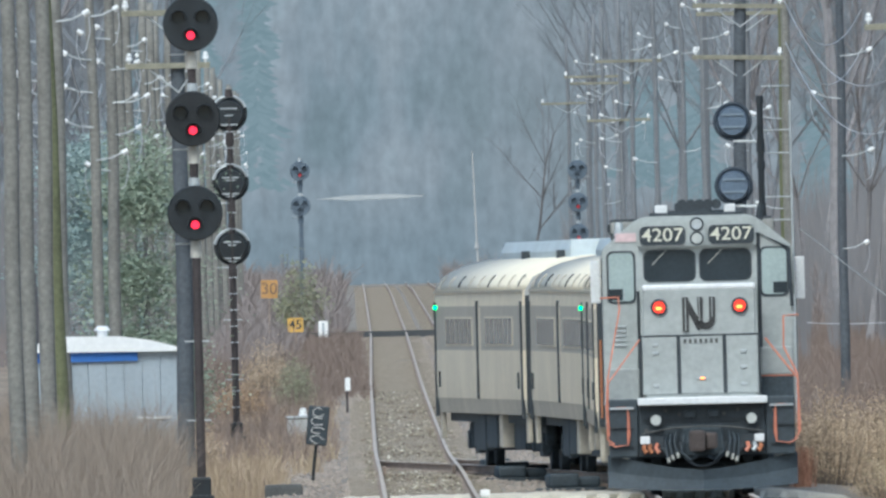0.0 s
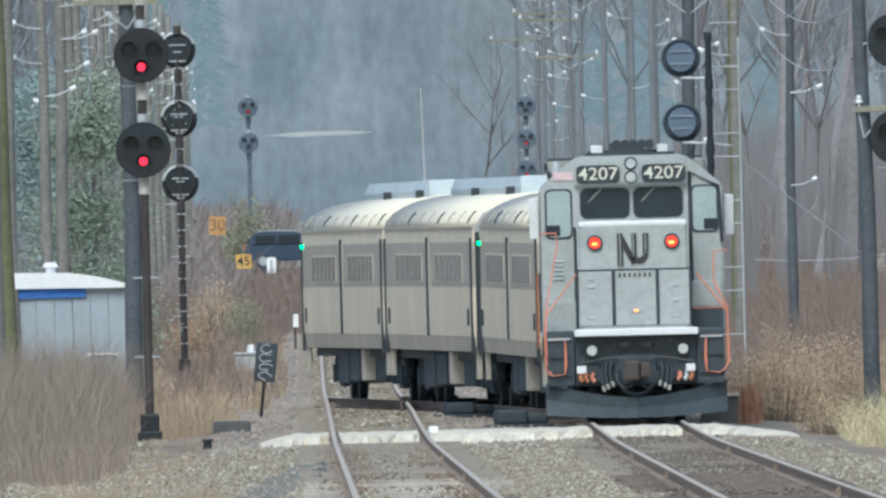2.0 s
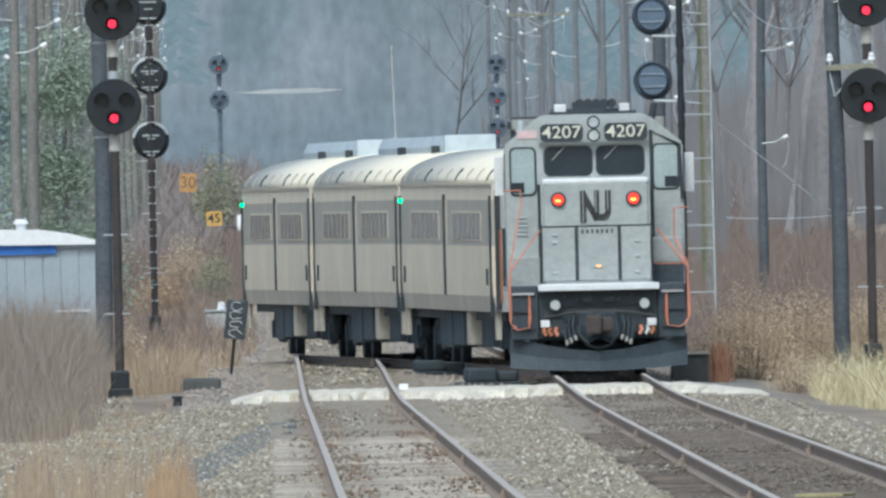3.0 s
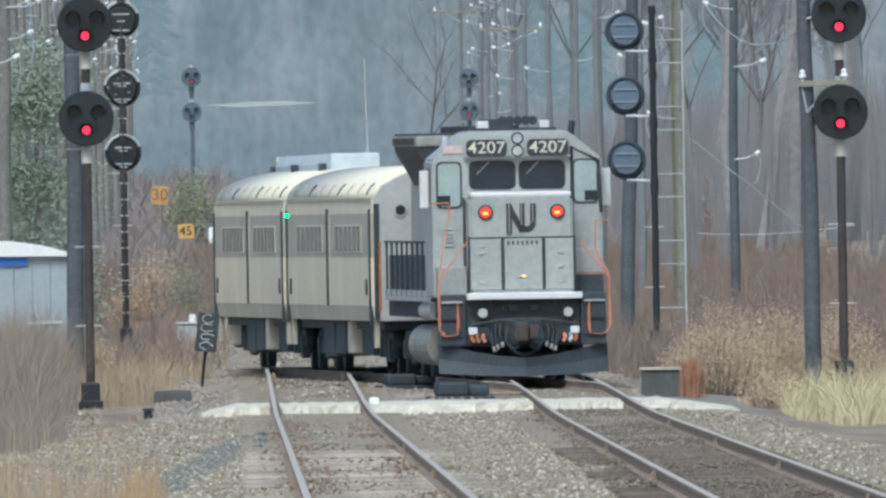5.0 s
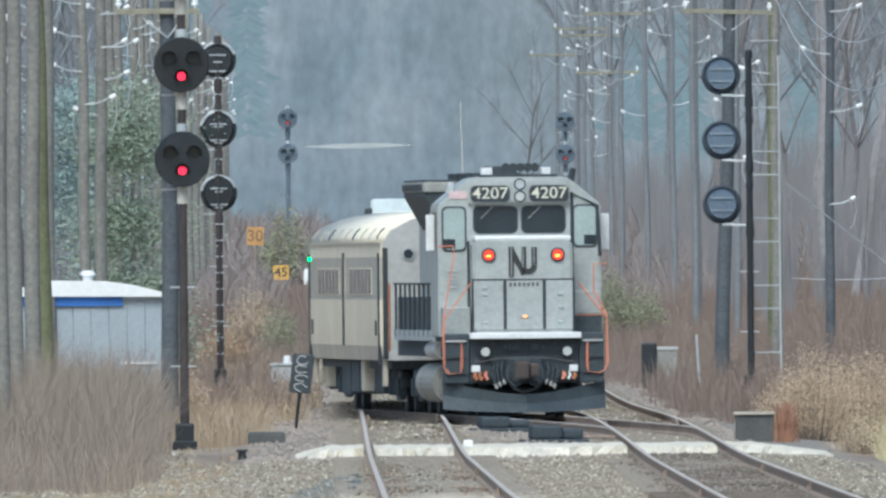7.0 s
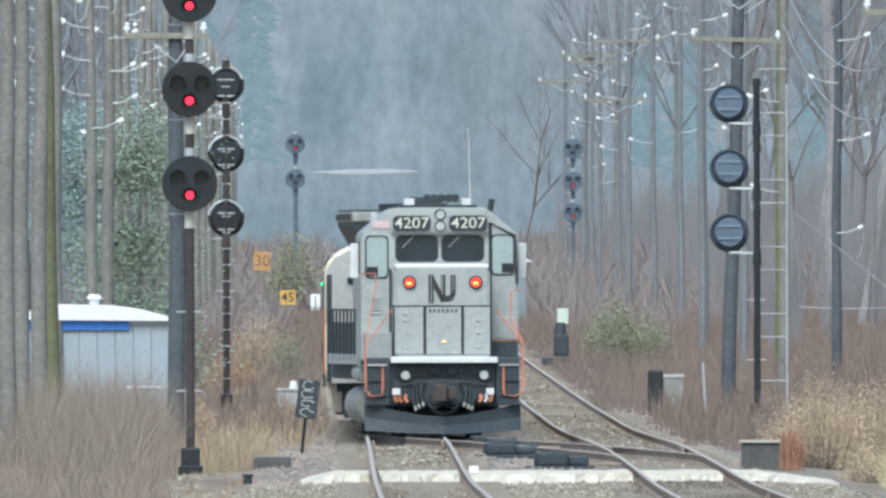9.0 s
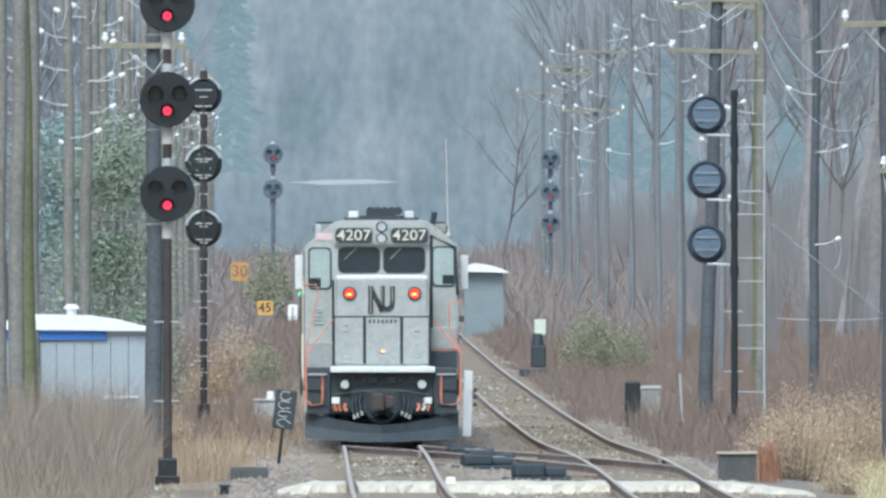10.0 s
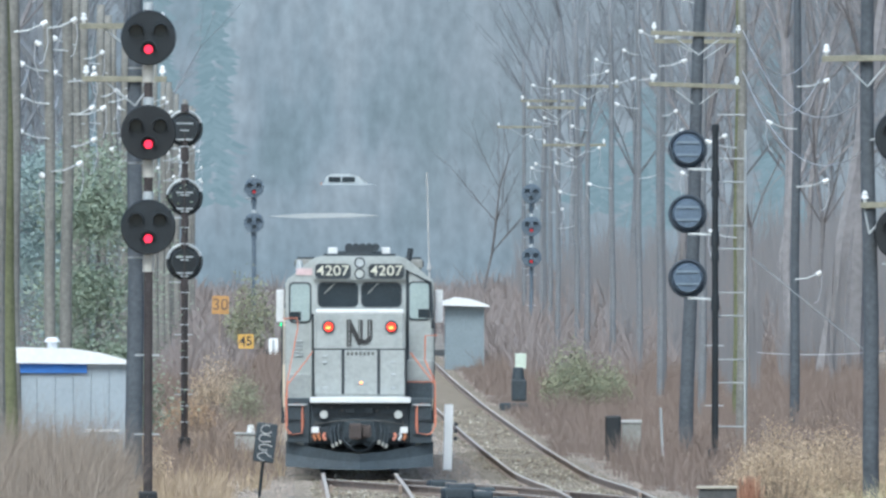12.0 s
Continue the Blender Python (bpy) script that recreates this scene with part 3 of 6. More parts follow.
        part("window_shade", B(cx - s * 0.02, cx + s * 0.2, 1.32, 1.34, z0 + 0.02, z0 + 0.2), GLASS_DARK, L)
        # side windows and wind deflectors
        part("side_window", B(s * 1.53, s * 1.555, 1.75, 3.0, 3.2, 3.85, bevel=0.01), GLASS_DARK, L)
        part("wind_deflector", B(s * 1.57, s * 1.73, 1.9, 1.96, 3.12, 3.8, bevel=0.02), LOCO_WHITE, L, "pale side wind deflector")
    # marker lamps, with a brighter core
    for x in (-0.645, 0.655):
        bm = rod(bmesh.new(), (x, 0.43, 3.03), (x, 0.385, 3.03), 0.135, n=20)
        h = part("marker_housing", bm, SEAM, L)
        part("marker_lens", rod(bmesh.new(), (x, 0.4, 3.03), (x, 0.372, 3.03), 0.095, n=20), RED_LENS, h, "lit red marker lens")
        part("marker_core", B(x - 0.05, x + 0.04, 0.362, 0.376, 2.99, 3.035, bevel=0.012), AMBER_LENS, h, "glowing amber lamp filament")
    part("step_light", B(-0.07, 0.1, 0.37, 0.4, 1.855, 1.895), GALV, L)
    part("step_light_glow", B(0.0, 0.06, 0.36, 0.372, 1.86, 1.89), AMBER_LENS, L)
    # louvres low on the cab front
    for i in range(5):
        part("louvre", B(-1.36, -1.18, 1.32, 1.36, 2.42 + i * 0.075, 2.45 + i * 0.075, bevel=0.006), GALV, L)
    # battery boxes and stepwell beside the nose
    part("side_box", B(-1.5, -0.98, 0.62, 1.4, 1.5, 2.06, bevel=0.03), LOCO_GREY, L)
    part("side_box", B(0.98, 1.5, 0.95, 1.4, 1.9, 2.35, bevel=0.03), LOCO_GREY, L)
    part("step_well", B(0.985, 1.5, 0.85, 1.36, 1.5, 1.88), UNDER, L)
    part("red_stripe", B(0.985, 1.5, 0.84, 0.86, 1.88, 1.9), ORANGE, L)
    # anticlimber, end plate and plow
    part("anticlimber", B(-1.03, 1.06, 0.0, 0.5, 1.455, 1.575, bevel=0.025), LOCO_WHITE, L, "white-edged anticlimber ledge")
    for s in (-1, 1):
        part("step_panel", B(s * 1.03, s * 1.5, 0.25, 0.9, 0.62, 1.56, bevel=0.03), PLOW, L)
        for z in (0.8, 1.1, 1.4):
            part("step", B(s * 1.1, s * 1.48, 0.2, 0.3, z, z + 0.035), GALV if z == 1.4 else SEAM, L)
    part("end_plate", B(-1.03, 1.03, 0.3, 0.6, 0.62, 1.48, bevel=0.03), BLACK, L)
    pl = bmesh.new()
    for s in (-1, 1):
        # each wing sweeps back and rises towards its outer end, with a hollow face
        cols = []
        for q in (0.0, 0.3, 0.65, 1.0):
            lo, hi = 0.07 + 0.07 * q * q, 0.4 + 0.27 * q ** 1.5
            mid = (lo + hi) / 2
            y = -0.34 + 0.66 * q
            ring = [(s * 1.53 * q, y, lo), (s * 1.53 * q, y + 0.16, mid), (s * 1.53 * q, y + 0.17, hi), (s * 1.53 * q, y + 0.24, hi), (s * 1.53 * q, y + 0.23, mid), (s * 1.53 * q, y + 0.07, lo)]
            cols.append([pl.verts.new(c) for c in ring])
        for a, b in zip(cols, cols[1:]):
            for i in range(6):
                pl.faces.new((a[i], b[i], b[(i + 1) % 6], a[(i + 1) % 6]))
        pl.faces.new(cols[-1])
    bmesh.ops.recalc_face_normals(pl, faces=pl.faces)
    part("snow_plow", pl, PLOW, L, "dusty black snow plow")
    part("ditch_bracket", B(-0.95, 0.95, 0.26, 0.31, 1.19, 1.24), SEAM, L)
    for x in (-0.74, 0.8):
        h = part("ditch_light", rod(bmesh.new(), (x, 0.3, 1.215), (x, 0.12, 1.215), 0.105, n=16), SEAM, L)
        part("lens", rod(bmesh.new(), (x, 0.121, 1.215), (x, 0.108, 1.215), 0.085, n=16), LAMP_GLASS, h, "clear unlit ditch light lens")
    # coupler and hoses
    cp = bmesh.new()
    box(cp, -0.16, 0.16, -0.25, 0.4, 0.72, 1.0, bevel=0.05)
    box(cp, -0.22, 0.05, -0.45, -0.15, 0.7, 1.04, bevel=0.06)
    box(cp, 0.06, 0.24, -0.4, -0.2, 0.74, 1.0, bevel=0.05)
    part("coupler", cp, mat("dull_brown_iron", (0.075, 0.06, 0.055), 0.8, 0, 0.4, 3.0), L, "rust-brown coupler")
    bm = bmesh.new()
    for i in range(16):
        a, b = radians(180 + i * 11.25), radians(180 + (i + 1) * 11.25)
        rod(bm, (0.36 * math.cos(a), 0.05, 0.86 + 0.4 * math.sin(a)), (0.36 * math.cos(b), 0.05, 0.86 + 0.4 * math.sin(b)), 0.03, n=6)
    part("train_hose", bm, SEAM, L)
    for s in (-1, 1):
        hb = part("hose_rack", B(s * 0.62, s * 0.98, 0.22, 0.3, 0.7, 0.95), SEAM, L)
        part("receptacle", B(s * 0.84, s * 1.0, 0.12, 0.22, 0.83, 0.96, bevel=0.02), LOCO_WHITE, hb, "white receptacle cover")
        for i, (x, m) in enumerate(((0.93, RUST), (0.84, RUST), (0.73, ORANGE), (0.62, SEAM))):
            bm = tube(bmesh.new(), [(s * x, 0.2, 0.82), (s * (x + 0.02), 0.1, 0.76), (s * (x - 0.03), 0.08, 0.69)], 0.035 if i < 3 else 0.025)
            part("hose", bm, m if s < 0 or i != 1 else GALV, hb)
        part("reflector", B(s * 1.22, s * 1.38, 0.24, 0.255, 1.42, 1.44), ORANGE, L)
        part("grab_iron", tube(bmesh.new(), [(s * 1.18, 0.22, 1.36), (s * 1.17, 0.2, 0.98), (s * 1.2, 0.2, 0.82)], 0.016), ORANGE, L)
        part("step_rim", tube(bmesh.new(), [(s * 1.5, 0.2, 0.85), (s * 1.4, 0.18, 0.8), (s * 1.2, 0.18, 0.83), (s * 1.19, 0.2, 1.4)], 0.012), ORANGE, L)
    # uncoupling lever, chains, air hoses and pipe fittings over the end plate
    part("uncoupling_lever", tube(bmesh.new(), [(-0.98, 0.2, 1.0), (-0.5, 0.18, 1.08), (-0.12, 0.1, 1.1), (0.12, 0.1, 1.1), (0.5, 0.18, 1.08), (0.98, 0.2, 1.0)], 0.016), CONC_DARK, L, "worn steel uncoupling lever")
    part("draft_pocket", B(-0.34, 0.34, 0.2, 0.32, 0.62, 1.1, bevel=0.04), UNDER, L)
    for s in (-1, 1):
        part("safety_chain", tube(bmesh.new(), [(s * 0.3, 0.1, 0.95), (s * 0.34, 0.0, 0.7), (s * 0.2, -0.05, 0.56), (s * 0.08, -0.1, 0.62)], 0.022), PLOW, L)
        for k, x in enumerate((0.42, 0.5, 0.57)):
            part("air_hose", tube(bmesh.new(), [(s * x, 0.22, 1.02 - 0.03 * k), (s * (x + 0.03), 0.08, 0.86), (s * (x - 0.01), 0.04, 0.66 - 0.04 * k)], 0.024), BLACK, L)
            part("hose_coupling", rod(bmesh.new(), (s * (x - 0.01), 0.04, 0.68 - 0.04 * k), (s * (x - 0.03), 0.0, 0.6 - 0.04 * k), 0.03, n=8), EXHAUST_GREY, L, "worn steel hose coupling")
        for x, z in ((0.58, 1.36), (0.36, 1.3), (0.9, 1.05)):
            part("pipe_fitting", rod(bmesh.new(), (s * x, 0.3, z), (s * x, 0.24, z), 0.03, n=8), CONC_DARK, L)
        part("jumper_receptacle", B(s * 0.1, s * 0.28, 0.2, 0.3, 1.24, 1.36, bevel=0.02), PLOW, L)
    # orange handrails
    part("handrail", tube(bmesh.new(), [(-1.58, 0.9, 3.2), (-1.3, 0.7, 3.21), (-1.28, 0.7, 3.02), (-1.5, 0.35, 1.9), (-1.53, 0.25, 1.5), (-1.52, 0.22, 0.92), (-1.42, 0.2, 0.84)], 0.015), ORANGE, L, "orange front handrail")
    part("handrail", tube(bmesh.new(), [(-0.97, 0.45, 2.52), (-1.5, 0.3, 1.82), (-1.5, 0.25, 0.98)], 0.015), ORANGE, L, "orange front handrail")
    part("handrail", tube(bmesh.new(), [(1.6, 0.9, 2.86), (1.36, 0.7, 2.85), (1.35, 0.7, 2.35), (1.56, 0.35, 1.9), (1.58, 0.25, 1.0), (1.5, 0.2, 0.86)], 0.017), ORANGE, L, "orange front handrail")
    part("handrail", tube(bmesh.new(), [(1.05, 0.45, 2.5), (1.56, 0.3, 1.84), (1.56, 0.25, 0.95)], 0.018), ORANGE, L, "orange front handrail")
    # roof fittings
    part("roof_plate", B(-0.75, 0.75, 1.7, 3.4, 4.49, 4.55, bevel=0.02), SEAM, L)
    horn = bmesh.new()
    for x in (-0.22, -0.08, 0.06, 0.2, 0.33):
        rod(horn, (x, 2.3, 4.68), (x, 1.8, 4.68), 0.045, 0.085, n=12)
    part("air_horn", horn, SEAM, L, "cluster of dark air horn bells")
    part("roof_box", B(-0.66, -0.46, 2.0, 2.4, 4.5, 4.68, bevel=0.02), LOCO_WHITE, L)
    part("roof_box", B(0.46, 0.64, 2.0, 2.4, 4.5, 4.68, bevel=0.02), LOCO_WHITE, L)
    part("antenna", tube(bmesh.new(), [(1.0, 2.0, 4.35), (1.05, 2.0, 4.58), (1.06, 2.0, 4.66)], 0.06, n=8), SEAM, L)
    bell = rod(bmesh.new(), (-1.25, 2.0, 4.2), (-1.25, 2.0, 4.42), 0.09, 0.05, n=12)
    part("beacon", bell, GALV, L)
    part("sticker", B(-1.32, -0.98, 1.33, 1.345, 4.1, 4.24), mat("faded_pink_sticker", (0.66, 0.5, 0.5), 0.6, 0, 0.2, 12.0), L, "faded pink notice")
    # long hood, doors, radiator flare, exhaust and side rails
    hood = bmesh.new()
    prism(hood, [(-0.92, 1.5), (0.92, 1.5), (0.92, 4.05), (0.75, 4.3), (-0.75, 4.3), (-0.92, 4.05)], 3.55, 17.0)
    part("long_hood", hood, LOCO_GREY, L)
    for s in (-1, 1):
        for i in range(12):
            y = 3.9 + i * 1.06
            part("hood_door", B(s * 0.915, s * 0.945, y, y + 0.98, 1.7, 3.7, bevel=0.01), LOCO_GREY, L)
        for i in range(9):
            y = 4.2 + i * 1.45
            part("stanchion", rod(bmesh.new(), (s * 1.46, y, 1.5), (s * 1.46, y, 2.5), 0.022), SEAM, L)
        part("side_handrail", tube(bmesh.new(), [(s * 1.46, 3.8, 2.5), (s * 1.46, 16.4, 2.5)], 0.022), SEAM, L)
        part("side_grating", B(s * 1.42, s * 1.47, 4.0, 16.4, 1.42, 1.62), GALV, L)
        part("equipment_locker", B(s * 1.0, s * 1.44, 6.5, 15.5, 1.52, 2.25, bevel=0.03), UNDER, L)
    fl = bmesh.new()
    prism(fl, [(-0.93, 3.5), (0.93, 3.5), (1.3, 4.16), (1.3, 4.24), (-1.3, 4.24), (-1.3, 4.16)], 9.0, 15.5)
    part("radiator_flare", fl, PLOW, L, "flared dark radiator housing")
    part("radiator_housing", B(-1.34, 1.34, 8.95, 15.55, 4.24, 4.44, bevel=0.04), EXHAUST_GREY, L, "sooty pale grey radiator housing")
    for s in (-1, 1):
        for i in range(4):
            part("intake_louvre", B(s * 1.335, s * 1.355, 9.3 + i * 1.55, 10.6 + i * 1.55, 4.28, 4.4), SEAM, L)
    part("radiator_top", B(-1.3, 1.3, 9.0, 15.5, 4.44, 4.48, bevel=0.015), SEAM, L)
    for y in (9.6, 11.4, 13.2):
        bm = rod(bmesh.new(), (0, y, 4.42), (0, y, 4.6), 0.6, n=20)
        part("radiator_fan", bm, SEAM, L)
    part("exhaust_stack", B(-0.3, 0.3, 6.6, 7.3, 4.28, 4.72, bevel=0.03), SEAM, L)
    part("rear_ladder", tube(bmesh.new(), [(-1.5, 17.2, 1.2), (-1.5, 17.2, 2.5)], 0.022), RUST, L)
    return L


LOCO = locomotive()
COACH_LEN, COACH_GAP = 25.9, 0.55


def coach(duct, lit):
    C = empty("coach")
    tagged(C, "beige passenger coach with grey window bands" + (" and blue roof duct" if duct else ""), "coach", group="coaches of the train")
    ln = COACH_LEN
    # shell from the rail side profile: sill, side, shoulder, roof; the side tucks in low down
    def side(bands, y0, y1, name, material):
        bm = bmesh.new()
        prism(bm, bands, y0, y1)
        return part(name, bm, material, C)
    low = [(-1.55, 1.02), (-1.59, 1.3), (1.59, 1.3), (1.55, 1.02)]
    side(low[::-1], 0.0, ln, "side_sill", COACH_SILL)
    side([(-1.595, 1.3), (-1.605, 1.6), (-1.605, 2.2), (1.605, 2.2), (1.605, 1.6), (1.595, 1.3)], 0.0, ln, "lower_side", COACH_TAN)
    side([(-1.6, 2.2), (-1.6, 3.02), (1.6, 3.02), (1.6, 2.2)], 0.002, ln - 0.002, "window_band", COACH_GREY)
    side([(-1.6, 3.02), (-1.58, 3.3), (1.58, 3.3), (1.6, 3.02)], 0.0, ln, "letter_board", COACH_TAN)
    roof = bmesh.new()
    pts = [(1.58, 3.3)] + [(1.58 * math.cos(a), 3.3 + 0.62 * math.sin(a)) for a in [radians(d) for d in (12, 25, 38, 52, 66, 80, 90, 100, 114, 128, 142, 155, 168)]] + [(-1.58, 3.3)]
    prism(roof, pts, 0.0, ln)
    part("roof", roof, COACH_ROOF, C, smooth=True)
    for i in range(9):
        y = 1.2 + i * 2.9
        bm = bmesh.new()
        tube(bm, [(1.6 * math.cos(a), y, 3.31 + 0.625 * math.sin(a)) for a in [radians(d) for d in (154, 161, 168, 175)]], 0.014, n=4)
        part("roof_rib", bm, COACH_SILL if i % 3 else SEAM, C)
    for s in (-1, 1):
        part("gutter", B(s * 1.575, s * 1.612, 0.0, ln, 3.27, 3.31), COACH_SILL, C)
    for s in (-1, 1):
        # window rows each side of the centre door
        for a, b in ((2.9, 10.9), (14.6, 22.6)):
            w = part("window_strip", B(s * 1.597, s * 1.612, a, b, 2.28, 2.82, bevel=0.005), COACH_TAN, C)
            n = 6
            for i in range(n):
                y = a + 0.1 + i * (b - a - 0.1) / n
                part("pane", B(s * 1.605, s * 1.622, y, y + (b - a - 0.1) / n - 0.28, 2.31, 2.79, bevel=0.004), COACH_PANE, w)
        # centre and end doors, seen as dark upright gaps
        for y in (12.95,):
            part("door_post", B(s * 1.59, s * 1.635, y - 0.12, y + 0.12, 1.3, 3.12, bevel=0.01), SEAM, C)
        part("door_leaf", B(s * 1.585, s * 1.604, 12.2, 12.8, 1.32, 3.0), COACH_TAN, C)
        for y in (0.3, ln - 0.3):
            part("door_post", B(s * 1.57, s * 1.63, y - 0.12, y + 0.12, 0.95, 3.1, bevel=0.01), SEAM, C)
        # stepped skirts at the ends and equipment hung below
        for y0, y1 in ((0.1, 0.6), (ln - 0.6, ln - 0.1)):
            part("end_skirt", B(s * 1.45, s * 1.54, y0, y1, 0.52, 1.02, bevel=0.02), COACH_SILL, C)
        part("equipment_box", B(s * 1.2, s * 1.46, 8.6, 9.6, 0.4, 1.0, bevel=0.03), COACH_SILL, C)
        part("equipment_box", B(s * 0.7, s * 1.4, 11.4, 14.2, 0.38, 0.98, bevel=0.03), UNDER, C)
        part("equipment_box", B(s * 0.7, s * 1.38, 15.0, 17.6, 0.32, 0.98, bevel=0.03), UNDER, C)
        for i in range(3):
            part("grab_handle", rod(bmesh.new(), (s * 1.63, 1.1 + i * 11.6, 1.5), (s * 1.63, 1.1 + i * 11.6, 1.8), 0.02), SEAM, C)
    part("underframe", B(-1.35, 1.35, 0.2, ln - 0.2, 0.85, 1.02), UNDER, C)
    # dark block added to stand for the shaded gear below the floor
    part("battery_case", B(-1.25, 1.25, 5.5, 20.4, 0.36, 0.9, bevel=0.04), UNDER, C)
    part("air_tank", rod(bmesh.new(), (-0.9, 18.0, 0.68), (-0.9, 20.2, 0.68), 0.24, n=14), UNDER, C)
    part("air_tank", rod(bmesh.new(), (0.9, 18.0, 0.68), (0.9, 20.2, 0.68), 0.24, n=14), UNDER, C)
    truck(C, 3.6, 2.6, 0.45)
    truck(C, ln - 3.6, 2.6, 0.45)
    # ends
    for y0, y1 in ((-0.03, 0.02), (ln - 0.02, ln + 0.03)):
        part("end_wall", prism(bmesh.new(), [(1.5, 1.02), (1.55, 1.75), (1.55, 3.28)] + [(1.54 * math.cos(a), 3.28 + 0.6 * math.sin(a)) for a in [radians(d) for d in (25, 50, 75, 105, 130, 155)]] + [(-1.55, 3.28), (-1.55, 1.75), (-1.5, 1.02)], y0, y1), END_GREY, C)
        part("diaphragm", B(-0.55, 0.55, y0 - 0.2, y1 + 0.2, 1.2, 3.35, bevel=0.03), SEAM, C)
    for x in (-1.05, 1.05):
        rim = part("porthole", rod(bmesh.new(), (x, -0.02, 3.08), (x, -0.06, 3.08), 0.13, n=20), GALV, C)
        part("pane", rod(bmesh.new(), (x, -0.055, 3.08), (x, -0.07, 3.08), 0.09, n=20), GLASS_DARK, rim)
        part("corner_post", B(x * 1.43 - 0.05, x * 1.43 + 0.05, -0.06, -0.02, 1.05, 3.2), SEAM, C)
    if lit:
        part("door_lamp", B(-1.655, -1.6, ln - 0.75, ln - 0.5, 2.97, 3.03, bevel=0.01), GREEN_LENS, C, "lit green door lamp")
        part("door_lamp_face", B(-1.665, -1.59, ln - 0.78, ln - 0.75, 2.965, 3.035), GREEN_LENS, C)
    if duct:
        d = part("roof_duct", prism(bmesh.new(), [(-0.45, 3.8), (0.45, 3.8), (0.47, 4.0), (0.38, 4.2), (-0.38, 4.2), (-0.47, 4.0)], 3.4, ln - 2.5), ROOF_UNIT, C, "pale blue roof duct")
        part("duct_cap", B(-0.48, 0.48, 3.25, 3.45, 3.8, 4.21, bevel=0.03), ROOF_UNIT, d)
        for y in (5.0, 15.0):
            part("vent", B(-0.6, -0.45, y, y + 0.5, 3.8, 4.02, bevel=0.02), SEAM, d)
    return C


COACHES = [coach(i in (1, 2), i in (0, 2)) for i in range(3)]
SPEED, START = 13.0, 546.0


def on_path(y_front, wheel_a, wheel_b):
    """Pose of a vehicle whose near end is at y_front and whose trucks ride at these distances behind it."""
    ya, yb = y_front + wheel_a, y_front + wheel_b
    a = Vector((cross_x(ya), ya, rail_z(ya)))
    b = Vector((cross_x(yb), yb, rail_z(yb)))
    d = (b - a).normalized()
    o = a - d * wheel_a
    return pose(o.x, o.y, o.z, math.degrees(math.asin(d.z)), 0, math.degrees(math.atan2(-d.x, d.y)))


def motions():
    times = [0.5 * i for i in range(25)]
    walk(LOCO, [(t, on_path(START + SPEED * t, 3.0, 14.6)) for t in times])
    for i, c in enumerate(COACHES):
        near = START + 18.1 + i * (COACH_LEN + COACH_GAP)
        walk(c, [(t, on_path(near + SPEED * t, 3.6, COACH_LEN - 3.6)) for t in times])
    road_z = lerp(GRADE, 1452) + 0.06
    walk(CAR, [(t, pose(-2.4 + 6.5 * (t - 1.6), 1452, road_z)) for t in (0.0, 3.0, 6.0, 9.0, 12.0)])
    walk(PALE_CAR, [(t, pose(4.2 + 5.8 * (t - 12.0), HILL_ROAD[0], HILL_ROAD[1])) for t in (0.0, 3.0, 6.0, 9.0, 12.0)])
    for ob in [LOCO, *COACHES]:
        for w in [o for o in ob.children if o.name.startswith("wheelset")]:
            y, r = w.matrix_basis.translation.y, w.matrix_basis.translation.z
            turn = -math.degrees(SPEED / r)
            walk(w, [(i / 30, pose(0, y, r, turn * i / 30)) for i in range(361)])


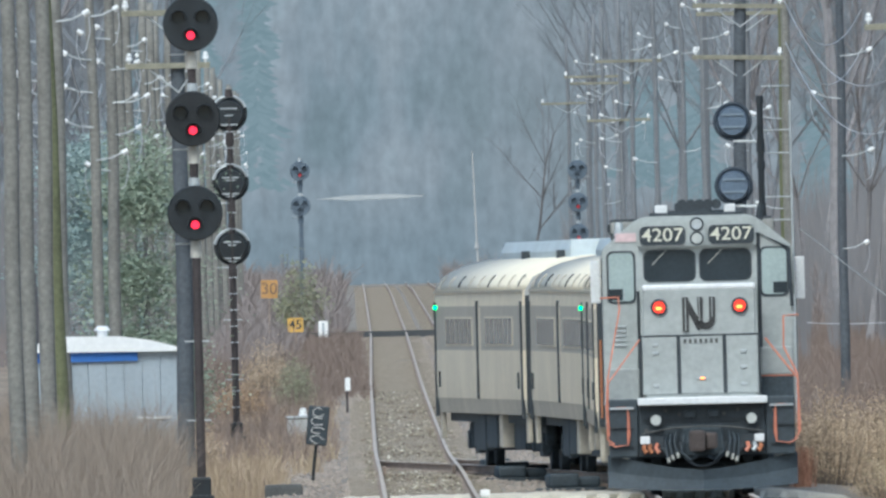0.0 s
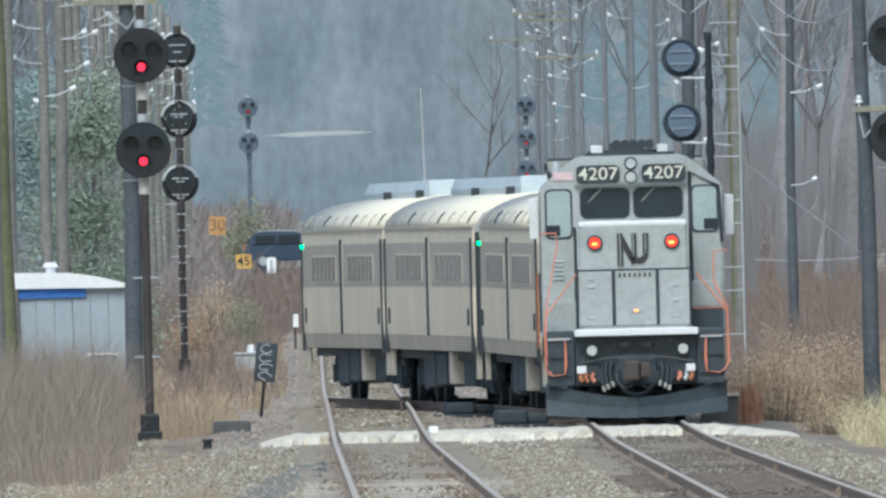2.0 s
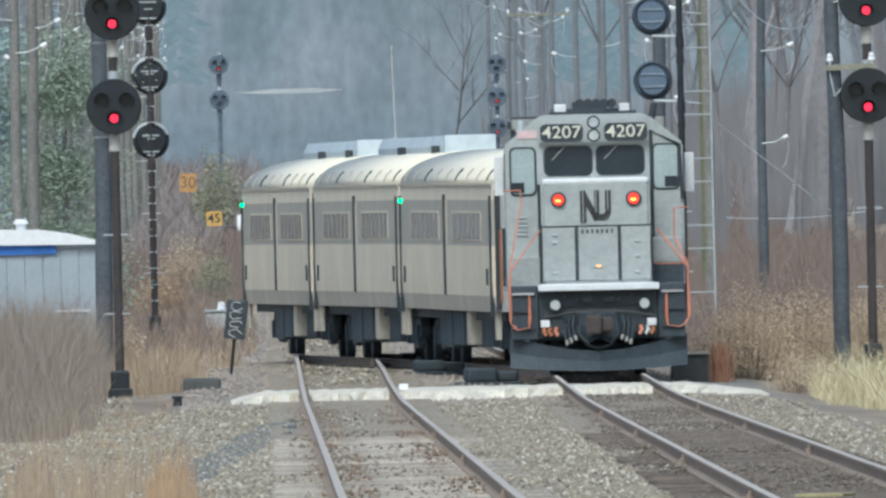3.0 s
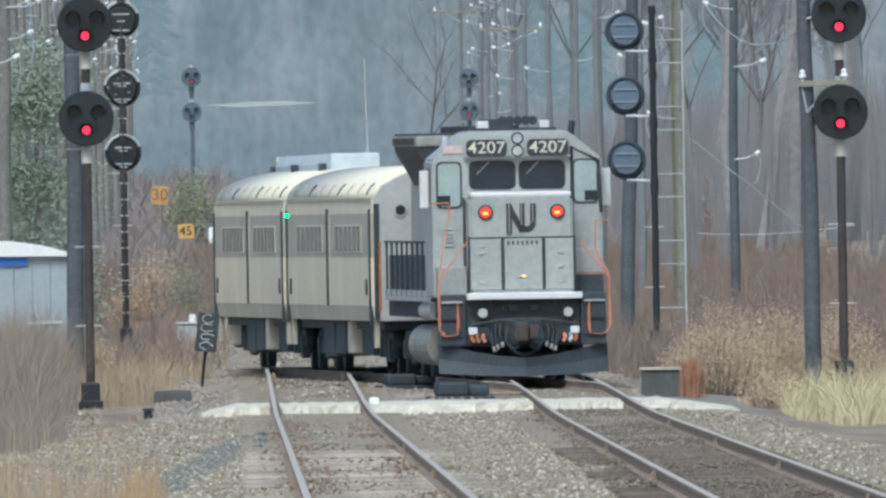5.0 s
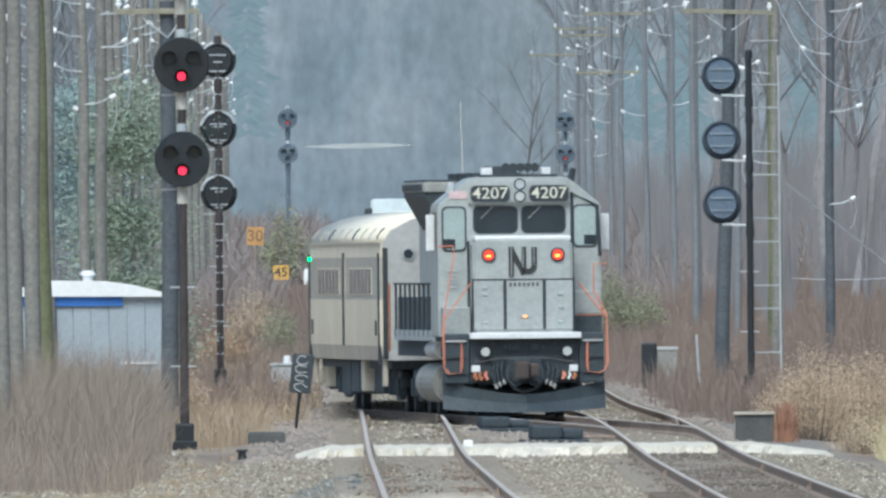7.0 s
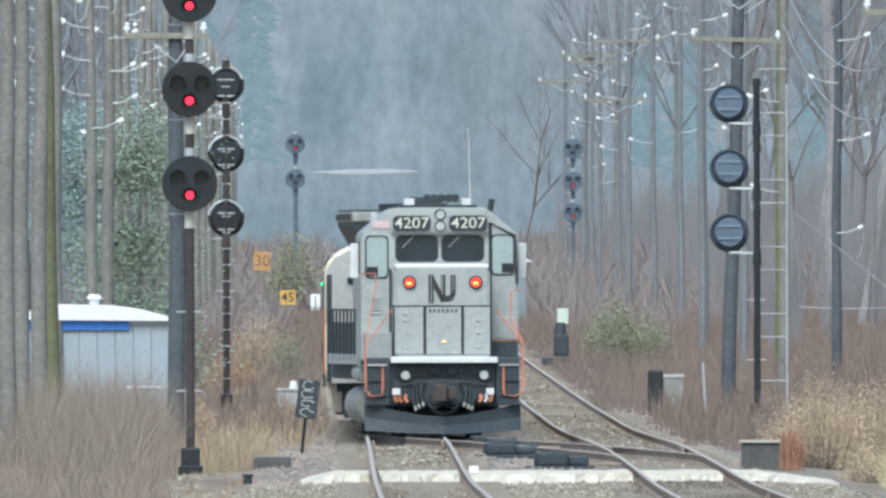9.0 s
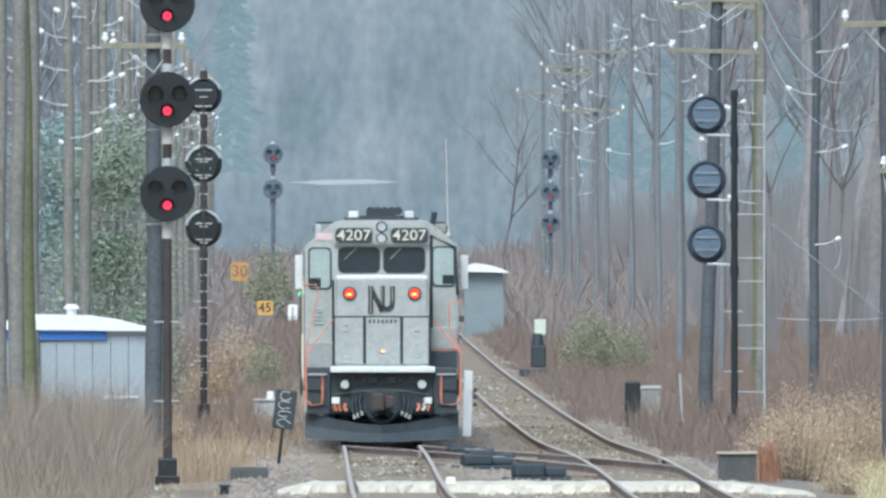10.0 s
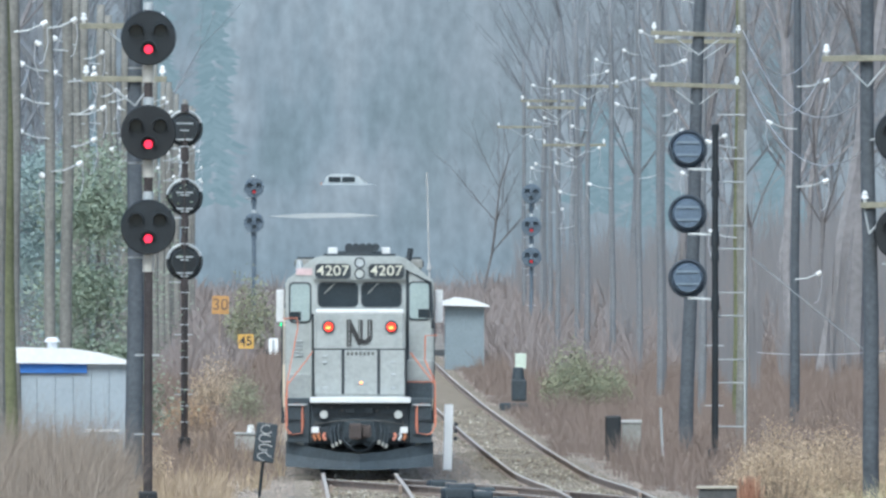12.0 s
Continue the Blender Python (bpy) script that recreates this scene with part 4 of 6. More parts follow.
# ---- signals ----
def target_head(parent, x, y, z, r, facing, lit, face=SIGNAL_BLACK, back=SIGNAL_BLACK):
    """A round signal target with three hooded lenses in a triangle; facing -1 looks towards the lens, 1 away from it."""
    f = facing
    bm = bmesh.new()
    rod(bm, (x, y, z), (x, y + f * 0.045, z), r, n=40)
    rod(bm, (x, y + f * 0.045, z), (x, y + f * 0.075, z), r, r * 0.96, n=40)
    h = part("signal_head", bm, face if f < 0 else back, parent)
    part("lamp_case", rod(bmesh.new(), (x, y - f * 0.30, z), (x, y - f * 0.002, z), r * 0.72, r * 0.82, n=24), back, h)
    if f > 0:
        pale = back is SIGNAL_BACK
        ring = tube(bmesh.new(), [(x + r * 0.95 * math.cos(a), y - 0.02, z + r * 0.95 * math.sin(a)) for a in [radians(q) for q in (range(0, 361, 15) if pale else range(20, 171, 15))]], 0.045)
        part("rim", ring, SIGNAL_RIM if pale else GALV, h, "dark rim" if pale else "pale worn rim")
        if pale:
            for dz in (-0.36, 0.3):
                part("stiffener", B(x - r * 0.62, x + r * 0.62, y - 0.33, y - 0.3, z + dz * r, z + dz * r + 0.05), STIFF, h)
    for k, (dx, dz) in enumerate(((-0.46, 0.24), (0.46, 0.24), (0.0, -0.44))):
        cx, cz = x + dx * r * 0.95, z + dz * r * 0.95
        bm = bmesh.new()
        n = 14
        rr = r * 0.27
        for i in range(n):
            a, b = radians(-15 + 210 * i / n), radians(-15 + 210 * (i + 1) / n)
            q = []
            for ang, yy, k2 in ((a, 0.07, 1.0), (b, 0.07, 1.0), (b, 0.26, 0.93), (a, 0.26, 0.93)):
                q.append(bm.verts.new((cx + rr * k2 * math.cos(ang), y + f * yy, cz + rr * k2 * math.sin(ang))))
            bm.faces.new(q)
        ex = bmesh.ops.extrude_face_region(bm, geom=bm.faces[:])
        bmesh.ops.scale(bm, vec=(1.06, 1, 1.06), space=Matrix.Translation((-cx, 0, -cz)), verts=[v for v in ex["geom"] if isinstance(v, bmesh.types.BMVert)])
        part("hood", bm, back, h)
        on = lit and k == 2
        # unlit lenses of far heads share the face's haze colour
        part("lens", rod(bmesh.new(), (cx, y + f * 0.07, cz), (cx, y + f * 0.09, cz), rr * (0.56 if on else 0.8), n=18),
             (SIGNAL_RED if lit == 1 else SIGNAL_DIM) if on else (face if face is SIGNAL_HAZED else GLASS_DARK), h, "glowing red signal lens" if on else "dark unlit lens")
    return h


def signal(x, y, base, heads, r, facing, lit, label, mast_r=0.075, mast=MAST, top=None, ladder=False, off=0.0, faces=None, foot=0.34, back=SIGNAL_BLACK):
    s = empty("railway_signal", pose(x, y, base))
    tagged(s, label, "railway signal", group="railway signals")
    top = (heads[0] if top is None else top) - base
    bm = rod(bmesh.new(), (0, 0, 0), (0, 0, top), mast_r * 1.1, mast_r, n=14)
    part("mast", bm, mast, s)
    fb = bmesh.new()
    box(fb, -foot / 2, foot / 2, -foot / 2, foot / 2, -0.2, 0.36, bevel=0.04)
    box(fb, -foot / 2 - 0.05, foot / 2 + 0.05, -foot / 2 - 0.05, foot / 2 + 0.05, -0.3, 0.04, bevel=0.02)
    part("mast_base", fb, SIGNAL_BLACK, s)
    for i, z in enumerate(heads):
        z -= base
        fc = faces[i] if faces else SIGNAL_BLACK
        target_head(s, off, facing * 0.22, z, r, facing, 0 if lit == 2 and z == heads[0] - base or lit == 3 and z != heads[0] - base else lit, fc, SIGNAL_BACK if facing > 0 and off else back)
        part("mast_cap", rod(bmesh.new(), (0, 0, z + r * 0.9), (0, 0, z + r + 0.14), mast_r * 1.3, mast_r * 1.15, n=12), GALV if not off and facing < 0 else mast, s)
        if off:
            br = tube(bmesh.new(), [(0, 0, z - r * 1.12), (off, 0.05, z - r * 1.05)], 0.035)
            part("bracket", br, GALV, s)
        part("collar", rod(bmesh.new(), (0, 0, z - r - 0.3), (0, 0, z - r + 0.02), mast_r * 1.4, mast_r * 1.25, n=14), COLLAR if facing < 0 and mast is MAST else mast, s, "cream-painted collar" if facing < 0 and mast is MAST else "")
        part("platform", B(-0.36, 0.1, -0.03, 0.03, z - r - 0.06, z - r - 0.03), GALV, s)
        if facing > 0 and not off:
            for dz in (0.1, -0.28):
                part("rung", B(-0.2, 0.2, -0.1, -0.07, z + dz, z + dz + 0.035), GALV, s)
    for z in (1.35, 2.75):
        part("clamp", B(-0.24, 0.2, -0.04, 0.04, z, z + 0.03), GALV, s)
    if ladder:
        x1 = ladder
        part("ladder_rail", rod(bmesh.new(), (x1, 0.1, 0.1), (x1, 0.1, top), 0.03), GALV, s)
        for i in range(10):
            z = 1.0 + i * 0.78 + (0.12 if i % 2 else -0.12)
            part("rung", rod(bmesh.new(), (0.05, 0.1, z), (x1, 0.1, z), 0.018, n=6), GALV, s)
    elif facing > 0:
        part("ladder_rail", rod(bmesh.new(), (0.0, -0.1, 0.6), (0.0, -0.1, top), 0.02), MAST, s)
        for i in range(int(top / 0.38)):
            part("rung", B(-0.1, 0.1, -0.11, -0.08, 0.7 + i * 0.38, 0.73 + i * 0.38), GALV, s)
    return s


signal(-2.53, 600, 0.02, (8.4, 6.72, 5.05), 0.49, -1, 1, "black three-head colour-light signal showing red on a rusty mast", faces=(SIGNAL_BLACK, SIGNAL_WORN, SIGNAL_BLACK))
signal(-2.5, 795, 0.8, (8.4, 6.78, 5.27), 0.43, 1, 0, "back of a dark three-head signal with a ladder", top=8.3, faces=None, foot=0.3)
signal(-1.65, 1500, 4.0, (11.57, 10.02), 0.44, -1, 3, "dark two-head signal with a faint red lamp far along the line", mast_r=0.09, mast=SIGNAL_HAZED, faces=(SIGNAL_HAZED, SIGNAL_HAZED), back=SIGNAL_HAZED)
signal(11.05, 1560, 5.2, (11.7, 10.2, 8.77), 0.46, -1, 2, "distant three-head signal with a faint red lamp", mast_r=0.08, mast=SIGNAL_HAZED, faces=(SIGNAL_HAZED,) * 3, back=SIGNAL_HAZED)
signal(10.81, 600, 0.2, (6.66, 4.95), 0.49, -1, 1, "black two-head colour-light signal showing red beside a pole", faces=(SIGNAL_BLACK, SIGNAL_WORN))
signal(9.88, 790, 0.55, (7.89, 6.38, 4.88), 0.44, 1, 0, "three-head signal from behind with bracketed blue-grey backs and a ladder", top=8.35, off=-0.64, ladder=0.7, mast=SIGNAL_BLACK)


# ---- pole lines ----
def insulator(bm, x, y, z):
    rod(bm, (x, y, z), (x, y, z + 0.1), 0.03, n=6)
    rod(bm, (x, y, z + 0.06), (x, y, z + 0.13), 0.07, 0.05, n=8)
    rod(bm, (x, y, z + 0.14), (x, y, z + 0.2), 0.055, 0.03, n=8)


def utility_pole(x, y, h, r, material, arms=(), lean=(0, 0), label="weathered timber pole with white insulators"):
    z0 = ground_z(x, y) - 0.1
    p = empty("utility_pole", pose(x, y, z0, lean[1], lean[0]))
    tagged(p, label, "utility pole", group="utility poles")
    bm = bmesh.new()
    n, k = 9, 12
    rings = [[bm.verts.new((0.02 * math.sin(i * 1.3 + x) + r * (1 - 0.3 * i / n) * math.cos(2 * math.pi * j / k), 0.02 * math.cos(i * 1.9) + r * (1 - 0.3 * i / n) * math.sin(2 * math.pi * j / k), h * i / n))
              for j in range(k)] for i in range(n + 1)]
    for a, b in zip(rings, rings[1:]):
        for j in range(k):
            bm.faces.new((a[j], a[(j + 1) % k], b[(j + 1) % k], b[j]))
    bm.faces.new(rings[-1])
    part("pole", bm, material, p, smooth=True)
    for z, x0, x1, kind in arms:
        z -= z0
        if kind == "arm":
            a = part("crossarm", B(x0, x1, -0.2, -0.08, z, z + 0.11, bevel=0.01), ARM, p)
            part("brace", tube(bmesh.new(), [(x0 * 0.55, -0.12, z), (0, -0.12, z - 0.45)], 0.02), GALV, a)
            part("brace", tube(bmesh.new(), [(x1 * 0.55, -0.12, z), (0, -0.12, z - 0.45)], 0.02), GALV, a)
            for q in (x0 + 0.08, x1 - 0.08):
                ib = bmesh.new()
                insulator(ib, q, -0.14, z + 0.11)
                part("insulator", ib, PORCELAIN, a)
        else:
            # side insulator on an upswept iron, with a drip loop
            s = 1 if x1 > 0 else -1
            a = part("insulator_bracket", tube(bmesh.new(), [(0, -0.1, z), (x1 * 0.5, -0.12, z + 0.03), (x1, -0.12, z + 0.16)], 0.02), GALV, p)
            ib = rod(bmesh.new(), (x1 * 0.93, -0.12, z + 0.13), (x1 * 1.12, -0.12, z + 0.2), 0.065, 0.05, n=10)
            part("insulator", ib, PORCELAIN, a)
            lp = tube(bmesh.new(), [(x1 * 1.1, -0.12, z + 0.18), (x1 * 1.14, -0.12, z - 0.2), (x1 * 1.0, -0.12, z - 0.55), (x1 * 0.85, -0.12, z - 0.62)], 0.011, n=4)
            part("jumper", lp, WIRE, a)
    return p


def left_line():
    rng = random.Random(11)
    spots = [(-5.3, 552, POLE, 0.14), (-5.28, 575, POLE, 0.14), (-5.18, 596, POLE, 0.15), (-5.05, 612, POLE_MOSS, 0.16), (-5.38, 655, POLE, 0.17), (-5.05, 716, POLE, 0.13), (-5.0, 752, POLE, 0.15)]
    for i, (x, y, m, r) in enumerate(spots):
        arms = []
        if i > 2:
            arms = [(8.3 + 0.75 * k + rng.uniform(-0.1, 0.1), 0, rng.choice((-0.6, 0.62)) * rng.uniform(0.85, 1.1), "iron") for k in range(-2, 3)]
        utility_pole(x, y, 12.5, r, m, arms, (rng.uniform(-0.5, 0.5) if m is not POLE_MOSS else -1.0, 0), "mossy green leaning timber pole" if m is POLE_MOSS else "weathered grey timber pole with white insulators")
    y = 800
    while y < 1750:
        arms = [(ground_z(-5, y) + 7.4 + 0.8 * k + rng.uniform(-0.15, 0.15), 0, rng.choice((-1, 1)) * rng.uniform(0.35, 0.7), "iron") for k in range(4)]
        utility_pole(-4.95 - 0.3 * rng.random(), y, 11.5, 0.15, POLE, arms, (rng.uniform(-0.4, 0.4), 0))
        y += 48 + rng.uniform(-5, 5)
    # the dark pole close behind the tall signal
    utility_pole(-2.95, 640, 11.0, 0.17, POLE_DARK, [(8.0, -1.0, 0.6, "arm"), (9.0, -1.05, 0.6, "arm")], (0.0, 0), "dark creosoted pole with timber crossarms")


left_line()


def right_line():
    rng = random.Random(23)
    utility_pole(9.66, 830, 14.5, 0.18, POLE_DARK, [(10.96, -1.18, 1.04, "arm"), (9.7, -1.18, 1.04, "arm")], (1.75, 0), "dark leaning pole with olive crossarms")
    utility_pole(10.29, 600, 11.5, 0.15, POLE_DARK, [(8.0, -0.8, 0.7, "arm"), (5.4, -0.15, 0.75, "arm"), (6.6, 0, 0.3, "iron")], (-0.7, 0), "dark creosoted pole beside the signal")
    utility_pole(13.05, 880, 13.0, 0.13, POLE_DARK, [(10.2, 0, 0.75, "iron"), (7.6, 0, 0.75, "iron"), (9.1, 0, -0.7, "iron"), (5.2, 0, 0.6, "iron")], (0.5, 0), "dark pole with white insulators among trees")
    utility_pole(11.9, 905, 13.0, 0.13, POLE_MOSS, [(8.8, 0, -0.8, "iron"), (6.4, 0, -0.7, "iron")], (0.3, 0))
    utility_pole(11.3, 850, 12.0, 0.14, POLE, [], (0.0, 0), "grey timber pole without arms")
    y = 960
    while y < 1800:
        arms = [(ground_z(11, y) + 5.8 + 1.15 * k + rng.uniform(-0.4, 0.4), 0, s * rng.uniform(0.4, 0.85), "iron") for k in range(6) for s in (rng.choice((-1, 1)),) if rng.random() < 0.55]
        if rng.random() < 0.5:
            arms.append((ground_z(11, y) + rng.uniform(7.5, 11.5), -1.4, 1.2, "arm"))
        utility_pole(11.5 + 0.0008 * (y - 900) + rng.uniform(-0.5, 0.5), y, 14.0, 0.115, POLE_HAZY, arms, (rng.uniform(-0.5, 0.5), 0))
        y += 74 + rng.uniform(-8, 8)


right_line()


def wire(a, b, sag, r=0.012, n=14, label="thin sagging overhead line wire", material=WIRE):
    a, b = Vector(a), Vector(b)
    bm = bmesh.new()
    pts = []
    for i in range(n + 1):
        f = i / n
        p = a.lerp(b, f)
        p.z -= sag * 4 * f * (1 - f)
        pts.append(p)
    tube(bm, pts, r, n=4)
    return tagged(part("overhead_wire", bm, material), label, "wire", group="overhead wires")


for z in (9.5, 8.5):
    wire((11.05, 829.8, z + 1.6), (13.7, 879.8, z + 1.9), 1.0)
    wire((11.0, 599.8, z - 1.0), (11.05, 829.8, z + 1.6), 1.8)
wire((-5.6, 655, 8.9), (-5.55, 716, 9.0), 0.6)
wire((-5.6, 716, 9.0), (-5.5, 800, 9.2), 0.8)
wire((11.95, 879, 5.75), (14.85, 880, 3.4), 0.0, 0.016, label="slanting steel guy wire of a pole", material=GALV)
wire((12.1, 880, 3.3), (16.2, 880, 3.45), 0.12, 0.012, label="low slack wire between trees")


# ---- huts, cabinets and signs ----
def relay_hut():
    x0, x1, y0, y1 = -6.3, -3.16, 655.0, 658.5
    zb, ze, zr = ground_z(-4, 656), 2.72, 3.02
    h = empty("relay_hut", pose(0, 0, 0))
    n = 9
    for i in range(n):
        a = x0 + (x1 - x0) * i / n
        part("wall_panel", B(a + 0.003, a + (x1 - x0) / n - 0.003, y0, y0 + 0.06, zb, ze, bevel=0.012), SHED, h)
    part("wall", B(x0 + 0.05, x1 - 0.02, y0 + 0.04, y1, zb, ze), SHED, h)
    roof = bmesh.new()
    prism(roof, [(x0 - 0.1, ze), (x1 + 0.1, ze - 0.03), (x1 + 0.1, ze + 0.03), (x1 - 0.55, zr - 0.1), (x1 - 1.1, zr - 0.02), (x0 + 1.0, zr), (x0 - 0.1, ze + 0.06)], y0 - 0.15, y1 + 0.15)
    part("roof", roof, SHED_ROOF, h, "bright white coated roof")
    part("fascia", B(x0 - 0.05, x1 - 0.78, y0 - 0.06, y0 - 0.01, ze - 0.2, ze + 0.0), SHED_BLUE, h, "blue painted fascia board")
    part("fascia_rest", B(x1 - 0.77, x1 + 0.05, y0 - 0.05, y0 - 0.01, ze - 0.09, ze - 0.02), SHED, h)
    vent = bmesh.new()
    rod(vent, (-4.62, 656, zr - 0.05), (-4.62, 656, zr + 0.12), 0.1, n=14)
    rod(vent, (-4.62, 656, zr + 0.1), (-4.62, 656, zr + 0.19), 0.17, 0.1, n=14)
    part("roof_vent", vent, SHED_ROOF, h)
    part("eave_lamp", B(x1 + 0.08, x1 + 0.2, y0 - 0.1, y0, ze - 0.14, ze - 0.02, bevel=0.02), YELLOW, h)
    tagged(h, "pale blue-grey relay hut with a white roof and blue fascia", "hut")
    c = empty("relay_cabinet", pose(-3.62, 650, ground_z(-3.6, 650)))
    part("body", B(-0.3, 0.3, -0.2, 0.2, 0.0, 1.35, bevel=0.03), SHED, c)
    part("lid", B(-0.34, 0.34, -0.24, 0.24, 1.35, 1.4, bevel=0.015), SHED_ROOF, c)
    part("door_gap", B(-0.01, 0.01, -0.21, -0.19, 0.1, 1.25), SEAM, c)
    tagged(c, "pale grey trackside cabinet beside the hut", "cabinet")


relay_hut()


def marked_box():
    m = empty("signal_relay_box", pose(-0.6, 640, ground_z(-0.6, 640) + 0.02, 0, 6.5))
    part("post", rod(bmesh.new(), (0, 0, -0.2), (0, 0, 0.72), 0.03), SIGNAL_BLACK, m)
    b = part("box", B(-0.2, 0.2, -0.12, 0.14, 0.66, 1.4, bevel=0.03), PLOW, m, "dark box scrawled with pale paint")
    rng = random.Random(2)
    for k in range(4):
        bm = bmesh.new()
        cz = 0.77 + k * 0.17
        pts = [(0.13 * math.cos(a) * rng.uniform(0.7, 1.1), -0.125, cz + 0.075 * math.sin(a) * rng.uniform(0.7, 1.2)) for a in [radians(40 * i + 20 * k) for i in range(8)]]
        tube(bm, pts, 0.012, n=4)
        part("paint_scrawl", bm, END_GREY, b)
    tagged(m, "dark scrawled box on a thin post beside the track", "signal box")
    c = empty("trackside_case", pose(-1.04, 795, ground_z(-1.04, 795) - 0.06))
    part("body", B(-0.28, 0.2, -0.2, 0.2, 0.0, 0.6, bevel=0.04), END_GREY, c)
    part("lid", B(-0.32, 0.24, -0.24, 0.24, 0.6, 0.66, bevel=0.025), GALV, c)
    part("cap", rod(bmesh.new(), (0.1, 0, 0.65), (0.1, 0, 0.84), 0.1, 0.07, n=12), WHITE_PAINT, c)
    tagged(c, "pale grey case with a white lid in the grass", "case")
    w = empty("marker_post", pose(0.12, 900, ground_z(0.12, 900)))
    part("post", B(-0.03, 0.03, -0.03, 0.03, 0, 0.62, bevel=0.01), MAST, w)
    part("flag_plate", B(-0.05, 0.09, -0.04, -0.02, 0.6, 0.95, bevel=0.02), WHITE_PAINT, w)
    tagged(w, "small white marker post beside the track", "marker post")


marked_box()


def speed_sign(x, y, z, w, h, text, size, paint, ink, tilt):
    s = empty("speed_sign", pose(x, y, ground_z(x, y)) @ Matrix.Rotation(radians(tilt), 4, "Y"))
    zz = z - ground_z(x, y)
    part("post", rod(bmesh.new(), (0, 0.04, -0.1), (0, 0.04, zz + h / 2), 0.022), RAIL_SIDE, s)
    pl = part("plate", prism(bmesh.new(), rounded(-w / 2, w / 2, zz - h / 2, zz + h / 2, 0.05), -0.02, 0.0), paint, s)
    writing("number", text, size, ink, pl, 0, -0.026, zz)
    tagged(s, ("yellow" if paint is YELLOW else "faded orange") + " speed sign reading " + text, "speed sign", group="speed signs")


speed_sign(-2.78, 1300, 5.78, 0.64, 0.7, "30", 0.62, SIGN_ORANGE, SIGN_FADED_INK, 1.5)
speed_sign(-1.72, 1300, 4.38, 0.6, 0.55, "45", 0.5, YELLOW, SIGN_INK, -0.8)


def small_works():
    c = empty("concrete_box", pose(7.46, 590, ground_z(7.2, 590) - 0.05))
    part("body", B(-0.36, 0.3, -0.4, 0.4, 0, 0.52, bevel=0.03), CONC_DARK, c)
    part("lid", B(-0.4, 0.33, -0.45, 0.45, 0.52, 0.57, bevel=0.02), COACH_SILL, c)
    tagged(c, "weathered dark concrete box with a pale lid", "box")
    r = empty("marker_whisk", pose(7.95, 588, ground_z(7.95, 588)))
    rng = random.Random(8)
    bm = bmesh.new()
    for i in range(190):
        x = rng.gauss(0, 0.09)
        rod(bm, (x, rng.uniform(-0.3, 0.3), 0), (x + rng.uniform(-0.09, 0.09), rng.uniform(-0.3, 0.3), rng.uniform(0.3, 0.72)), 0.009, 0.004, n=3)
    part("tuft", bm, RUSSET_STEMS, r)
    tagged(r, "clump of rust-orange dead stems beside the box", "weed clump")
    p = empty("cable_post", pose(7.42, 780, ground_z(7.5, 780)))
    part("post", B(-0.19, 0.17, -0.2, 0.2, 0, 1.08, bevel=0.05), SIGNAL_BLACK, p)
    tagged(p, "stout black post beside the track", "post")
    g = empty("battery_box", pose(7.83, 782, ground_z(7.9, 782)))
    part("body", B(-0.2, 0.24, -0.25, 0.25, 0, 0.98, bevel=0.03), EXHAUST_GREY, g)
    part("lid", B(-0.22, 0.26, -0.28, 0.28, 0.94, 1.02, bevel=0.02), END_GREY, g)
    tagged(g, "weathered tan battery box with a pale lid", "box")
    s = empty("stake", pose(8.62, 785, ground_z(8.7, 785), 0, -3))
    part("shaft", rod(bmesh.new(), (0, 0, 0), (0, 0, 1.3), 0.03), GALV, s)
    tagged(s, "thin grey steel stake", "stake")
    w = empty("clearance_board", pose(3.4, 738, ground_z(3.4, 738), -8, 1.5))
    part("board", B(-0.095, 0.095, -0.03, 0.03, 0.05, 1.5, bevel=0.02), mat("fresh_white_board", (0.97, 0.97, 0.96), 0.5, 0.0, 0.02, 3.0), w)
    for i in range(3):
        part("bolt", rod(bmesh.new(), (0.16, 0, 0.75 + i * 0.16), (0.16, -0.02, 0.75 + i * 0.16), 0.045), SEAM, w)
    tagged(w, "tall white board between the tracks", "board")
    h = empty("far_hut", pose(0, 0, 0))
    part("wall", B(5.9, 7.4, 1300, 1303, ground_z(6.6, 1300) - 0.2, 5.8, bevel=0.03), mat("dull_blue_grey_siding", (0.23, 0.275, 0.3), 0.8, 0, 0.15, 1.2), h)
    rf = bmesh.new()
    prism(rf, [(5.7, 5.78), (7.65, 5.72), (7.5, 5.82), (6.9, 6.02), (6.3, 6.1), (5.8, 5.95)], 1299.6, 1303.4)
    part("roof", rf, SHED_ROOF, h, "white roof")
    tagged(h, "small blue-grey hut with a white roof", "hut")
    l = empty("line_sign", pose(7.45, 1100, ground_z(7.4, 1100)))
    part("post", rod(bmesh.new(), (0, 0.05, 0), (0, 0.05, 1.3), 0.03), GALV, l)
    part("plate", B(-0.18, 0.18, -0.02, 0.0, 0.85, 1.35, bevel=0.01), mat("pale_green_white_plate", (0.6, 0.68, 0.58), 0.6, 0, 0.2, 4.0), l)
    tagged(l, "small pale plate on a post", "sign")
    d = empty("switch_stand", pose(6.6, 1000, ground_z(6.6, 1000)))
    part("base", B(-0.45, 0.4, -0.4, 0.4, 0, 0.26, bevel=0.05), PLOW, d)
    part("stand", B(-0.1, 0.35, -0.2, 0.2, 0.3, 0.95, bevel=0.06), PLOW, d)
    part("lamp", rod(bmesh.new(), (0.1, 0, 0.9), (0.1, 0, 1.3), 0.2, 0.14, n=12), PLOW, d)
    tagged(d, "dark switch stand beside the track", "switch stand")
    t = empty("mast_pole", pose(6.1, 1500, ground_z(6.1, 1500)))
